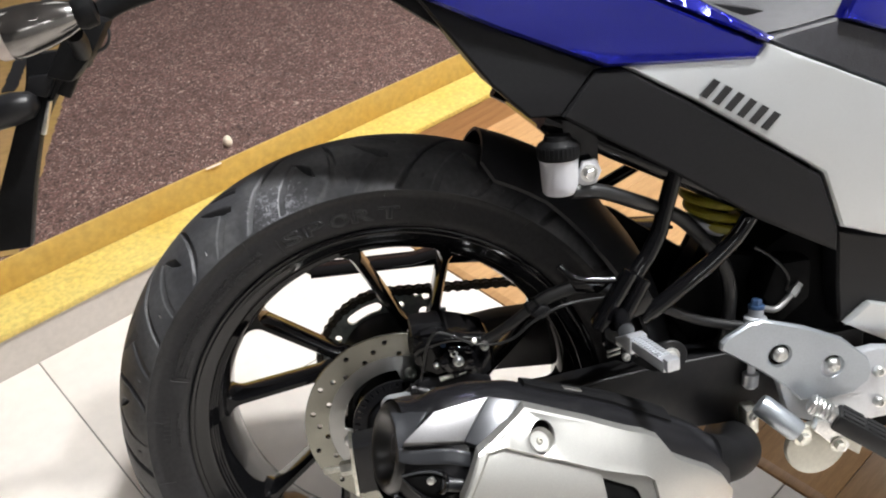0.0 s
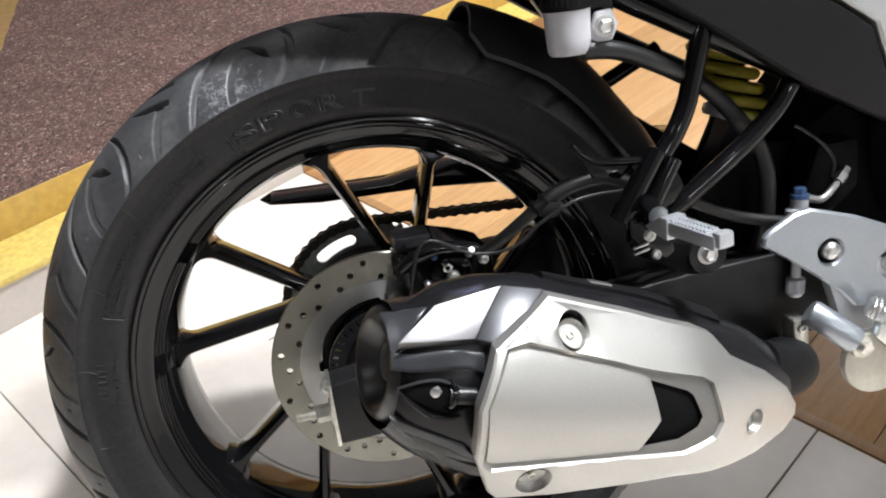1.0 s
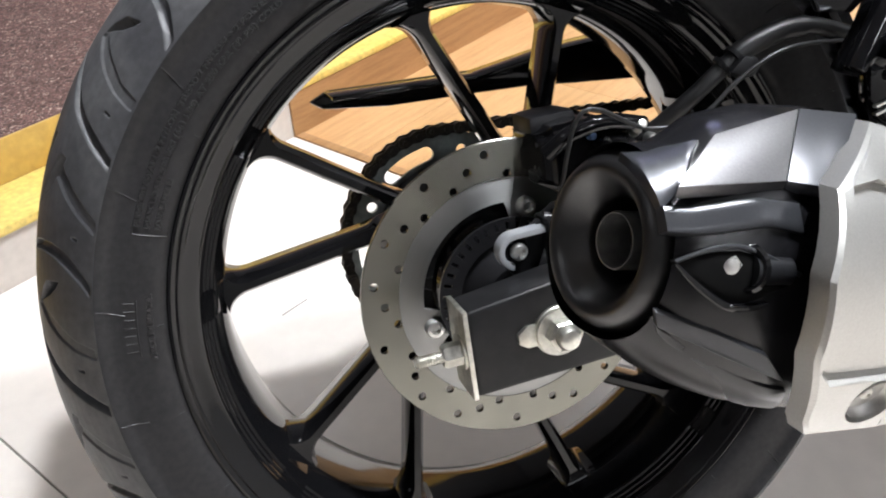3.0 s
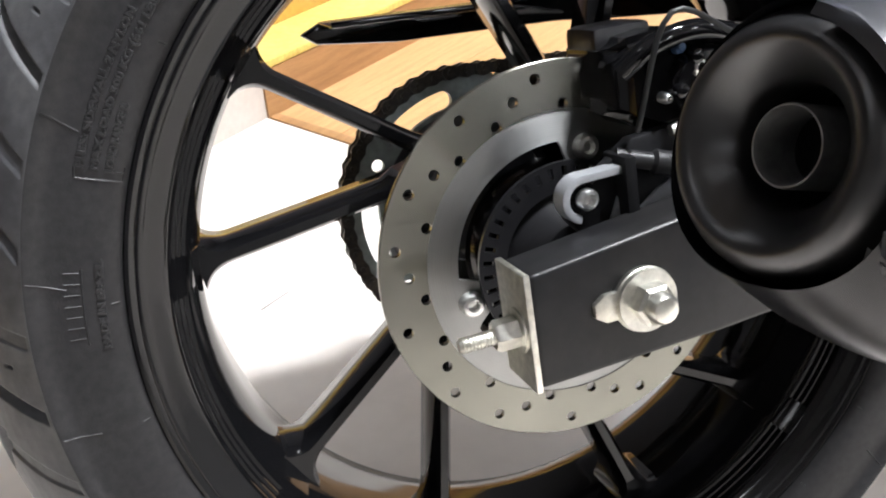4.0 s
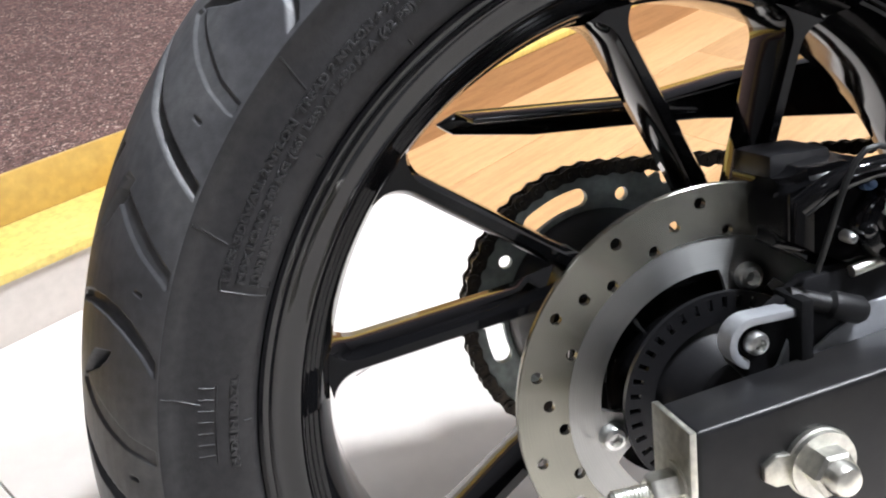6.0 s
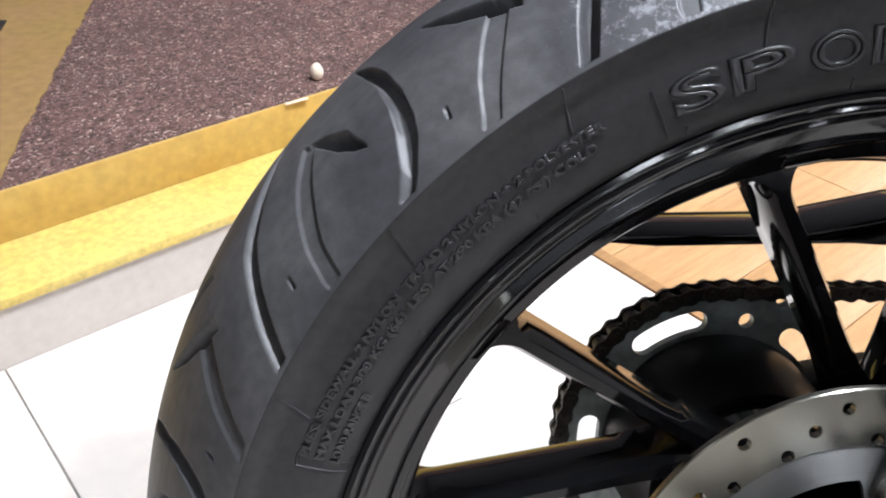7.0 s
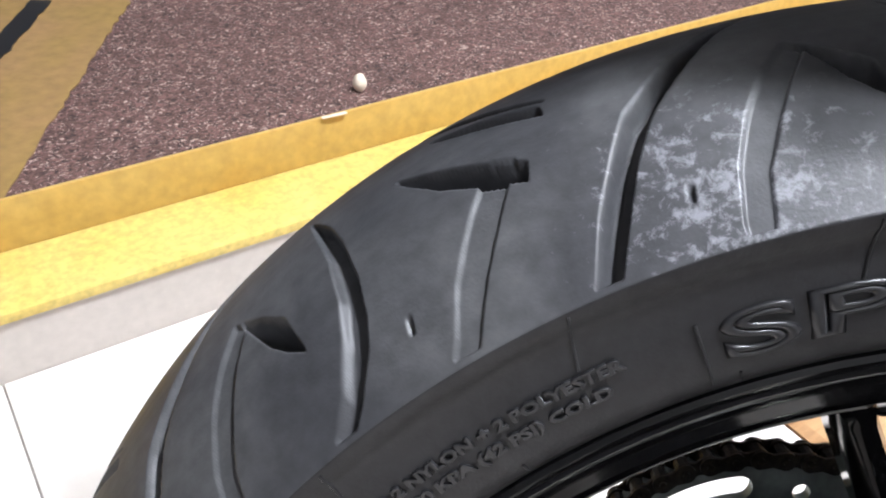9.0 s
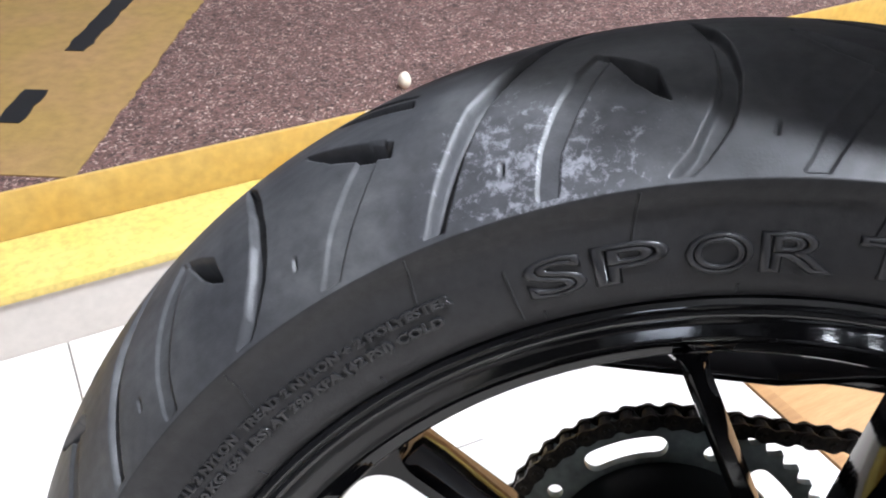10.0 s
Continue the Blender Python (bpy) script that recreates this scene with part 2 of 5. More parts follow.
def disc_material(name, colour, rough):
    """Turned steel: fine rings round the axle."""
    m = bpy.data.materials.new(name)
    m.use_nodes = True
    n, l = m.node_tree.nodes, m.node_tree.links
    b = n["Principled BSDF"]
    b.inputs["Metallic"].default_value = 1.0
    b.inputs["Roughness"].default_value = rough
    b.inputs["Anisotropic"].default_value = 0.8
    b.inputs["Anisotropic Rotation"].default_value = 0.25
    tan = n.new("ShaderNodeTangent")
    tan.direction_type, tan.axis = "RADIAL", "Y"
    l.new(tan.outputs[0], b.inputs["Tangent"])
    co = n.new("ShaderNodeTexCoord")
    sp = n.new("ShaderNodeSeparateXYZ")
    l.new(co.outputs["Object"], sp.inputs[0])
    cb = n.new("ShaderNodeCombineXYZ")
    l.new(sp.outputs[0], cb.inputs[0])
    l.new(sp.outputs[2], cb.inputs[1])
    ln = n.new("ShaderNodeVectorMath")
    ln.operation = "LENGTH"
    l.new(cb.outputs[0], ln.inputs[0])
    ring = n.new("ShaderNodeTexNoise")
    ring.noise_dimensions = "1D"
    ring.inputs["Scale"].default_value = 2200
    ring.inputs["Detail"].default_value = 3
    l.new(ln.outputs["Value"], ring.inputs["W"])
    st = n.new("ShaderNodeTexNoise")
    st.inputs["Scale"].default_value = 22
    st.inputs["Detail"].default_value = 5
    l.new(co.outputs["Object"], st.inputs["Vector"])
    ad = n.new("ShaderNodeMath")
    ad.operation = "ADD"
    l.new(ring.outputs[0], ad.inputs[0])
    l.new(st.outputs[0], ad.inputs[1])
    ra = n.new("ShaderNodeMapRange")
    ra.inputs[1].default_value, ra.inputs[2].default_value = 0.6, 1.4
    ra.inputs[3].default_value, ra.inputs[4].default_value = 0.80, 1.12
    l.new(ad.outputs[0], ra.inputs[0])
    sc = n.new("ShaderNodeVectorMath")
    sc.operation = "SCALE"
    sc.inputs[0].default_value = colour
    l.new(ra.outputs[0], sc.inputs[3])
    l.new(sc.outputs[0], b.inputs["Base Color"])
    return m


def glow_material(strength):
    m = bpy.data.materials.new("lit_diffuser")
    m.use_nodes = True
    b = m.node_tree.nodes["Principled BSDF"]
    b.inputs["Base Color"].default_value = (0.9, 0.9, 0.9, 1)
    b.inputs["Emission Color"].default_value = (0.94, 0.97, 1.03, 1)
    b.inputs["Emission Strength"].default_value = strength
    return m


tile_mat = tile_material()
wood_floor = wood_material("light_oak_floor", (0.53, 0.31, 0.145), (0.43, 0.24, 0.105), 0.35)
wood_riser = wood_material("brown_oak_cladding", (0.42, 0.23, 0.10), (0.30, 0.155, 0.065), 0.45)
carpet = carpet_material()
disc_steel = disc_material("turned_disc_steel", (0.335, 0.330, 0.285), 0.25)
carrier_steel = disc_material("smooth_carrier_steel", (0.47, 0.475, 0.46), 0.38)


# ---- mesh helpers ----
def mesh_ob(name, bm, material, smooth=35):
    me = bpy.data.meshes.new(name)
    bmesh.ops.recalc_face_normals(bm, faces=bm.faces)
    for e in bm.edges:
        if len(e.link_faces) == 2 and e.calc_face_angle(0) > radians(smooth):
            e.smooth = False
    for f in bm.faces:
        f.smooth = True
    bm.to_mesh(me)
    bm.free()
    me.materials.append(material)
    return new(name, me)


def part(name, bm, material, parent, label="", smooth=35):
    """Links bm as one mesh under a thing or a part."""
    if SEAT:
        bmesh.ops.transform(bm, matrix=SEAT[0], verts=bm.verts)
    ob = mesh_ob(name, bm, material, smooth)
    ob.parent = parent
    if parent.type == "EMPTY":
        ob.matrix_basis = FRAMES[parent.name]
    if label:
        ob["label"] = label
    return ob


FRAMES = {}
SEAT = []


def thing(name, label, category, m=None, group=""):
    ob = new(name)
    ob.empty_display_size = 0.05
    FRAMES[ob.name] = m or Matrix.Identity(4)
    return tagged(ob, label, category, group)


def box(x0, x1, y0, y1, z0, z1, bevel=0.0, bm=None, m=None):
    own = bmesh.new()
    bmesh.ops.create_cube(own, size=1)
    for v in own.verts:
        v.co = Vector(((x0 + x1) / 2 + v.co.x * (x1 - x0), (y0 + y1) / 2 + v.co.y * (y1 - y0), (z0 + z1) / 2 + v.co.z * (z1 - z0)))
    if bevel:
        bmesh.ops.bevel(own, geom=own.edges[:], offset=bevel, segments=2, affect="EDGES", profile=0.6)
    if m:
        bmesh.ops.transform(own, matrix=m, verts=own.verts)
    return join(bm, own)


def join(bm, own):
    if bm is None:
        return own
    me = bpy.data.meshes.new("tmp")
    own.to_mesh(me)
    own.free()
    bm.from_mesh(me)
    bpy.data.meshes.remove(me)
    return bm


def prism(outline, y0, y1, bevel=0.002, bm=None, m=None, segments=2):
    """An outline in x and z, drawn out from y0 to y1."""
    own = bmesh.new()
    f = own.faces.new([own.verts.new((x, y0, z)) for x, z in outline])
    r = bmesh.ops.extrude_face_region(own, geom=[f])
    bmesh.ops.translate(own, vec=(0, y1 - y0, 0), verts=[v for v in r["geom"] if isinstance(v, bmesh.types.BMVert)])
    bmesh.ops.recalc_face_normals(own, faces=own.faces)
    if bevel:
        bmesh.ops.bevel(own, geom=own.edges[:], offset=bevel, segments=segments, affect="EDGES", profile=0.6)
    if m:
        bmesh.ops.transform(own, matrix=m, verts=own.verts)
    return join(bm, own)


def revolve(profile, steps=48, m=None, bm=None, closed=False):
    """A profile of (along, radius), turned about the local x axis."""
    own = bmesh.new()
    rings = []
    for a, r in profile:
        if r < 1e-6:
            rings.append([own.verts.new((a, 0, 0))])
        else:
            rings.append([own.verts.new((a, r * math.cos(2 * math.pi * k / steps), r * math.sin(2 * math.pi * k / steps))) for k in range(steps)])
    pairs = list(zip(rings, rings[1:]))
    if closed:
        pairs.append((rings[-1], rings[0]))
    for p, q in pairs:
        for k in range(steps):
            k2 = (k + 1) % steps
            if len(p) == 1 and len(q) == 1:
                continue
            if len(p) == 1:
                own.faces.new((p[0], q[k], q[k2]))
            elif len(q) == 1:
                own.faces.new((p[k2], p[k], q[0]))
            else:
                own.faces.new((p[k2], p[k], q[k], q[k2]))
    if m:
        bmesh.ops.transform(own, matrix=m, verts=own.verts)
    return join(bm, own)


def along(p, q):
    """A frame at p whose x axis points to q."""
    d = (Vector(q) - Vector(p)).normalized()
    return Matrix.Translation(p) @ d.to_track_quat("X", "Z").to_matrix().to_4x4()


AXLE = Matrix.Rotation(radians(90), 4, "Z")  # local x becomes the axle's y


def smooth_path(points, cuts=6):
    pts = [Vector(p) for p in points]
    ext = [2 * pts[0] - pts[1]] + pts + [2 * pts[-1] - pts[-2]]
    out = []
    for i in range(1, len(ext) - 2):
        a, b, c, d = ext[i - 1:i + 3]
        for k in range(cuts):
            t = k / cuts
            out.append(0.5 * (2 * b + (c - a) * t + (2 * a - 5 * b + 4 * c - d) * t * t + (3 * b - a - 3 * c + d) * t ** 3))
    return out + [pts[-1]]


def tube(points, radius, sides=14, smooth=True, cuts=6, bm=None):
    pts = smooth_path(points, cuts) if smooth and len(points) > 2 else [Vector(p) for p in points]
    own = bmesh.new()
    up = Vector((0.13, 0.21, 0.97))
    rings = []
    for i, p in enumerate(pts):
        d = (pts[min(i + 1, len(pts) - 1)] - pts[max(i - 1, 0)]).normalized()
        s = d.cross(up).normalized()
        u = s.cross(d)
        r = radius(i / (len(pts) - 1)) if callable(radius) else radius
        rings.append([own.verts.new(p + r * (math.cos(2 * math.pi * k / sides) * s + math.sin(2 * math.pi * k / sides) * u)) for k in range(sides)])
    for p, q in zip(rings, rings[1:]):
        for k in range(sides):
            own.faces.new((p[k], p[(k + 1) % sides], q[(k + 1) % sides], q[k]))
    own.faces.new(rings[0][::-1])
    own.faces.new(rings[-1])
    return join(bm, own)


def loft(sections, bm=None, caps=True):
    """Closed loops of as many points each, skinned in order."""
    own = bmesh.new()
    rings = [[own.verts.new(p) for p in s] for s in sections]
    n = len(rings[0])
    for p, q in zip(rings, rings[1:]):
        for k in range(n):
            own.faces.new((p[k], p[(k + 1) % n], q[(k + 1) % n], q[k]))
    if caps:
        own.faces.new(rings[0][::-1])
        own.faces.new(rings[-1])
    return join(bm, own)


def hex_bolt(p, q, size, head, washer=0.0):
    """A hex head from p towards q, with a dished top and a flange."""
    m = along(p, q)
    bm = revolve([(0, 0), (0, size * 0.72 if washer else size * 0.5), (washer or 0.0005, size * 0.72 if washer else size * 0.5), (washer or 0.0005, 0)], 28, m)
    w = washer or 0.0005
    own = revolve([(w, 0), (w, size * 0.5), (w + head * 0.85, size * 0.5), (w + head, size * 0.42), (w + head * 0.9, size * 0.3), (w + head * 0.9, 0)], 6, m)
    return join(bm, own)


def cap_bolt(p, q, size, head):
    """A round socket head from p towards q."""
    return revolve([(0, 0), (0, size * 0.5), (head * 0.55, size * 0.5), (head * 0.9, size * 0.4), (head, size * 0.26), (head * 0.45, size * 0.2), (head * 0.45, 0)], 24, along(p, q))


# ---- floor, step, platform and room ----
PLAN = Matrix(((0.8011, -0.5985, 0, 0), (0.5985, 0.8011, 0, 0), (0, 0, 1, 0), (0, 0, 0, 1)))
RISER, TREAD_BACK, LOW, TOP, WOOD = 0.7776, 0.8875, 0.0949, 0.1584, 0.5126


def structure(name, bm, material, label, category):
    ob = mesh_ob(name, bm, material)
    ob.matrix_basis = PLAN
    return tagged(ob, label, category, kind="structure")


floor = structure("floor", box(-5, 5, -5, RISER + 0.02, -0.12, -0.004), joint_grey, "showroom floor bed under cream tiles and oak boards", "floor")
platform = structure("platform", box(-5, 5, TREAD_BACK + 0.004, 5, -0.1, TOP), carpet, "raised platform covered with speckled brown carpet", "platform")
low_step = structure("step_base", box(-5, 5, RISER + 0.014, TREAD_BACK + 0.004, -0.1, LOW - 0.014), riser_grey, "low step base in front of the platform", "step")
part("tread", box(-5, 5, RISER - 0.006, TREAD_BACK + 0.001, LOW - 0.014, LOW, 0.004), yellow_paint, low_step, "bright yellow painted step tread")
part("upper_riser", box(-5, 5, TREAD_BACK - 0.002, TREAD_BACK + 0.0035, LOW, TOP + 0.003, 0.0015), riser_yellow_shaded, low_step, "yellow painted upper riser, darkened as in shade")
part("riser", box(-5, WOOD, RISER, RISER + 0.013, -0.004, LOW - 0.0145), riser_grey, low_step, "grey stone riser")
part("riser", box(WOOD + 0.001, 5, RISER - 0.004, RISER + 0.013, -0.004, LOW - 0.0145), wood_riser, low_step, "brown wood riser cladding")
# unseen room: south wall pale for reflections, the rest greyed to limit fill
for nm, b in (("wall_north", (-5, 5, 5, 5.1)), ("wall_south", (-5, 5, -5.1, -5)), ("wall_east", (5, 5.1, -5, 5)), ("wall_west", (-5.1, -5, -5, 5))):
    structure(nm, box(*b, -0.1, 3.3), wall_white if nm == "wall_south" else wall_grey, "plain painted showroom wall", "wall")
structure("ceiling", box(-5.1, 5.1, -5.1, 5.1, 3.3, 3.4), ceiling_white, "plain showroom ceiling out of view, greyed to hold back fill light", "ceiling")


def ceiling_light(x, y, w, strength):
    h = w
    t = thing("ceiling_light", "square white ceiling panel lamp, lit, added out of view", "lamp", PLAN @ Matrix.Translation((x, y, 3.3)), "ceiling lamps")
    bm = box(-w / 2 - 0.03, w / 2 + 0.03, -h / 2 - 0.03, -h / 2, -0.05, 0)
    box(-w / 2 - 0.03, w / 2 + 0.03, h / 2, h / 2 + 0.03, -0.05, 0, bm=bm)
    box(-w / 2 - 0.03, -w / 2, -h / 2, h / 2, -0.05, 0, bm=bm)
    box(w / 2, w / 2 + 0.03, -h / 2, h / 2, -0.05, 0, bm=bm)
    part("frame", bm, wall_white, t)
    part("diffuser", box(-w / 2, w / 2, -h / 2, h / 2, -0.035, -0.02), glow_material(strength), t, "glowing diffuser")


for lamp in LAMPS:
    ceiling_light(*lamp)

# ---- the motorcycle ----
BIKE = pose(0.0430, 0.0267, 0.3087, -18.76, 0, 1.52)
# how the bodywork sits against the rear wheel
BODY = Matrix(((0.9804, -0.0376, -0.0093, -0.0062), (0.0324, 0.9483, -0.0063, -0.0175), (0.0168, 0.0260, 0.9675, 0.0052), (0, 0, 0, 1)))
bike = thing("motorcycle", "blue, silver and black motorcycle leaning on the tiled floor", "motorcycle", BIKE)
YC = 0.001  # the wheel's middle plane
D2R = math.pi / 180


def polar(angle, r, y):
    return Vector((r * math.cos(angle * D2R), y, r * math.sin(angle * D2R)))


def loops_fill(loops, y0, y1):
    """A flat sheet with holes: closed loops of (x, z), the first the outline, drawn out from y0 to y1."""
    own = bmesh.new()
    edges = []
    for lp in loops:
        vs = [own.verts.new((x, y0, z)) for x, z in lp]
        edges += [own.edges.new((vs[k], vs[(k + 1) % len(vs)])) for k in range(len(vs))]
    bmesh.ops.triangle_fill(own, use_beauty=True, use_dissolve=False, edges=edges)
    faces = own.faces[:]
    r = bmesh.ops.extrude_face_region(own, geom=faces)
    bmesh.ops.translate(own, vec=(0, y1 - y0, 0), verts=[v for v in r["geom"] if isinstance(v, bmesh.types.BMVert)])
    return own


def circle(cx, cz, r, n=16, start=0.0):
    return [(cx + r * math.cos(start + 2 * math.pi * k / n), cz + r * math.sin(start + 2 * math.pi * k / n)) for k in range(n)]


# tyre: the cross-section as (y from the middle, radius)
YT = -0.004  # the middle of the tread
PROFILE = [(.0725 * k / 14, .325 - 7.0 * (.0725 * k / 14) ** 2 - 268 * (.0725 * k / 14) ** 4) for k in range(15)]
SHOULDER = [(.0772, .2800), (.0768, .2772), (.0750, .2752), (.0738, .2710), (.0735, .2650), (.0730, .2580), (.0722, .2510), (.0708, .2455), (.0690, .2415), (.0665, .2388), (.0620, .2370)]
PERIODS, COLS, ROWS = 11, 320, 250
# one period of the tread as closed outlines of (angle, y), with their depth
CROSSING = [(99.8, .018), (104.0, .0060), (107.8, -.0098), (111.1, -.0264), (113.4, -.0377), (115.2, -.0512), (116.5, -.0597), (118.0, -.0700), (118.2, -.0708), (116.9, -.0708), (115.3, -.0614), (114.0, -.0521), (112.3, -.0406), (110.5, -.0312), (107.0, -.0103), (103.0, .0066)]
SEVEN_STEM = [(120.5, -.0350), (122.8, -.0493), (124.5, -.0592), (125.8, -.0680), (126.4, -.0708), (125.0, -.0708), (124.2, -.0667), (122.9, -.0600), (121.5, -.0524), (119.35, -.0375)]
SEVEN_BAR = [(125.6, -.0212), (122.3, -.0305), (118.9, -.0400), (119.2, -.0450), (121.5, -.0402), (123.4, -.0346), (124.8, -.0268)]
CENTRE_BAR = [(123.2, -.0062), (120.6, -.0118), (117.2, -.0208), (117.2, -.0250), (120.6, -.0164), (122.6, -.0100)]
CRESCENT = [(131.4, -.0090), (130.2, -.0200), (129.6, -.0310), (129.4, -.0444), (129.8, -.0544), (130.5, -.0607), (132.2, -.0680), (133.2, -.0708), (134.5, -.0708), (132.8, -.0651), (131.4, -.0558), (130.7, -.0470), (130.5, -.0339), (131.0, -.0200)]
LEANING = [(137.6, -.0285), (139.4, -.0392), (140.8, -.0489), (142.1, -.0593), (142.9, -.0690), (142.9, -.0708), (141.7, -.0708), (141.0, -.0617), (139.7, -.0526), (138.2, -.0412), (136.9, -.0320)]
DIAMOND = [(137.0, -.0306), (135.6, -.0352), (134.3, -.0408), (133.8, -.0516), (134.6, -.0492), (135.6, -.0442)]
SIPES = [[(127.6, -.0600), (127.8, -.0630), (127.95, -.0630), (127.75, -.0600)], [(111.9, -.0600), (112.1, -.0630), (112.25, -.0630), (112.1, -.0600)]]
TREAD = [(CROSSING, .0080), (SEVEN_STEM, .0015), (SEVEN_BAR, .0120), (CENTRE_BAR, .0090), (CRESCENT, .0042), (LEANING, .0014), (DIAMOND, .0120), (SIPES[0], .003), (SIPES[1], .003)]


def tyre_mesh():
    pr = np.array(PROFILE)
    py, rr = pr[:, 0], pr[:, 1]
    arc = np.r_[0, np.cumsum(np.hypot(np.diff(py), np.diff(rr)))]
    s = np.linspace(-arc[-1], arc[-1], ROWS)
    y = np.sign(s) * np.interp(abs(s), arc, py)
    r = np.interp(abs(s), arc, rr)
    span = 360 / PERIODS
    th = np.arange(COLS) * span / COLS
    depth = np.zeros((COLS, ROWS))

    g = th[:, None] * D2R * 0.31 + 0 * s[None, :]
    w = s[None, :] + 0 * g

    def cut(outline, deep, side, shift):
        a = np.array(outline, float)
        u = (a[:, 0] + shift) * D2R * 0.31
        v = side * np.sign(a[:, 1]) * np.interp(abs(a[:, 1]), py, arc)
        for wrap in range(-6, 3):
            uu = u + wrap * span * D2R * 0.31
            if uu.max() < g.min() - 0.02 or uu.min() > g.max() + 0.02:
                continue
            inside = np.zeros(g.shape, bool)
            dist = np.full(g.shape, 9.0)
            for k in range(len(u)):
                u0, v0, u1, v1 = uu[k - 1], v[k - 1], uu[k], v[k]
                du, dv = u1 - u0, v1 - v0
                q = np.clip(((g - u0) * du + (w - v0) * dv) / (du * du + dv * dv), 0, 1)
                np.minimum(dist, np.hypot(g - u0 - q * du, w - v0 - q * dv), out=dist)
                if abs(dv) > 1e-12:
                    inside ^= ((v0 > w) != (v1 > w)) & (g < du * (w - v0) / dv + u0)
            f = np.clip((np.where(inside, dist, -dist) + 0.0007) / min(0.0014, 0.36 * deep), 0, 1)
            np.maximum(depth, deep * f * f * (3 - 2 * f), out=depth)

    for side, shift in ((1, 0), (-1, 17.0)):
        for outline, deep in TREAD:
            cut(outline, deep, side, shift)
    ang = (np.arange(COLS * PERIODS) * span / COLS) * D2R
    dep = np.tile(depth, (PERIODS, 1))
    sh = np.array(SHOULDER)
    ys = np.concatenate([YC - sh[::-1, 0], YT + y, 2 * YT - YC + sh[:, 0]])
    rs0 = np.concatenate([sh[::-1, 1], r, sh[:, 1]])
    dd = np.concatenate([np.zeros((len(ang), len(sh))), dep, np.zeros((len(ang), len(sh)))], 1)
    R = rs0[None, :] - dd
    co = np.stack([R * np.cos(ang)[:, None], np.broadcast_to(ys, R.shape), R * np.sin(ang)[:, None]], -1).reshape(-1, 3)
    n, m = R.shape
    i = np.arange(n)[:, None] * m
    j = np.arange(m - 1)[None, :]
    i2 = ((np.arange(n) + 1) % n)[:, None] * m
    quads = np.stack([i + j, i + j + 1, i2 + j + 1, i2 + j], -1).reshape(-1, 4)
    me = bpy.data.meshes.new("tyre")
    me.vertices.add(len(co))
    me.vertices.foreach_set("co", co.ravel())
    me.loops.add(quads.size)
    me.loops.foreach_set("vertex_index", quads.ravel())
    me.polygons.add(len(quads))
    me.polygons.foreach_set("loop_start", np.arange(0, quads.size, 4))
    me.polygons.foreach_set("use_smooth", np.ones(len(quads), bool))
    band = np.broadcast_to(((j < len(sh)) | (j >= len(sh) + ROWS - 1)).astype(np.int32), (n, m - 1))
    me.polygons.foreach_set("material_index", band.ravel())
    me.update(calc_edges=True)
    worn = me.attributes.new("worn", "FLOAT", "POINT")
    worn.data.foreach_set("value", (dd.ravel() < 0.0003).astype(np.float32))
    me.materials.append(rubber)
    me.materials.append(sidewall_rubber)
    return me


def chalk(m):
    """Pale chalky scuff on the worn face of the tread, not in its grooves."""
    n, l = m.node_tree.nodes, m.node_tree.links
    b = n["Principled BSDF"]
    src = b.inputs["Base Color"].links[0].from_socket
    co = n.new("ShaderNodeTexCoord")
    d = n.new("ShaderNodeVectorMath")
    d.operation = "DISTANCE"
    d.inputs[1].default_value = (-0.100, -0.068, 0.275)
    l.new(co.outputs["Object"], d.inputs[0])
    fall = n.new("ShaderNodeMapRange")
    fall.inputs[1].default_value, fall.inputs[2].default_value = 0.010, 0.062
    fall.inputs[3].default_value, fall.inputs[4].default_value = 0.07, -0.15
    l.new(d.outputs["Value"], fall.inputs[0])
    no = n.new("ShaderNodeTexNoise")
    no.inputs["Scale"].default_value = 210
    no.inputs["Detail"].default_value = 12
    no.inputs["Roughness"].default_value = 0.72
    no.inputs["Distortion"].default_value = 0.35
    l.new(co.outputs["Object"], no.inputs["Vector"])
    ad = n.new("ShaderNodeMath")
    l.new(no.outputs[0], ad.inputs[0])
    l.new(fall.outputs[0], ad.inputs[1])
    ra = n.new("ShaderNodeMapRange")
    ra.inputs[1].default_value, ra.inputs[2].default_value = 0.53, 0.66
    ra.inputs[4].default_value = 0.55
    l.new(ad.outputs[0], ra.inputs[0])
    worn = n.new("ShaderNodeAttribute")
    worn.attribute_name = "worn"
    both = n.new("ShaderNodeMath")
    both.operation = "MULTIPLY"
    l.new(ra.outputs[0], both.inputs[0])
    l.new(worn.outputs["Fac"], both.inputs[1])
    mx = n.new("ShaderNodeMix")
    mx.data_type = "RGBA"
    mx.inputs[7].default_value = (0.34, 0.34, 0.37, 1)
    l.new(both.outputs[0], mx.inputs[0])
    l.new(src, mx.inputs[6])
    l.new(mx.outputs[2], b.inputs["Base Color"])


chalk(rubber)



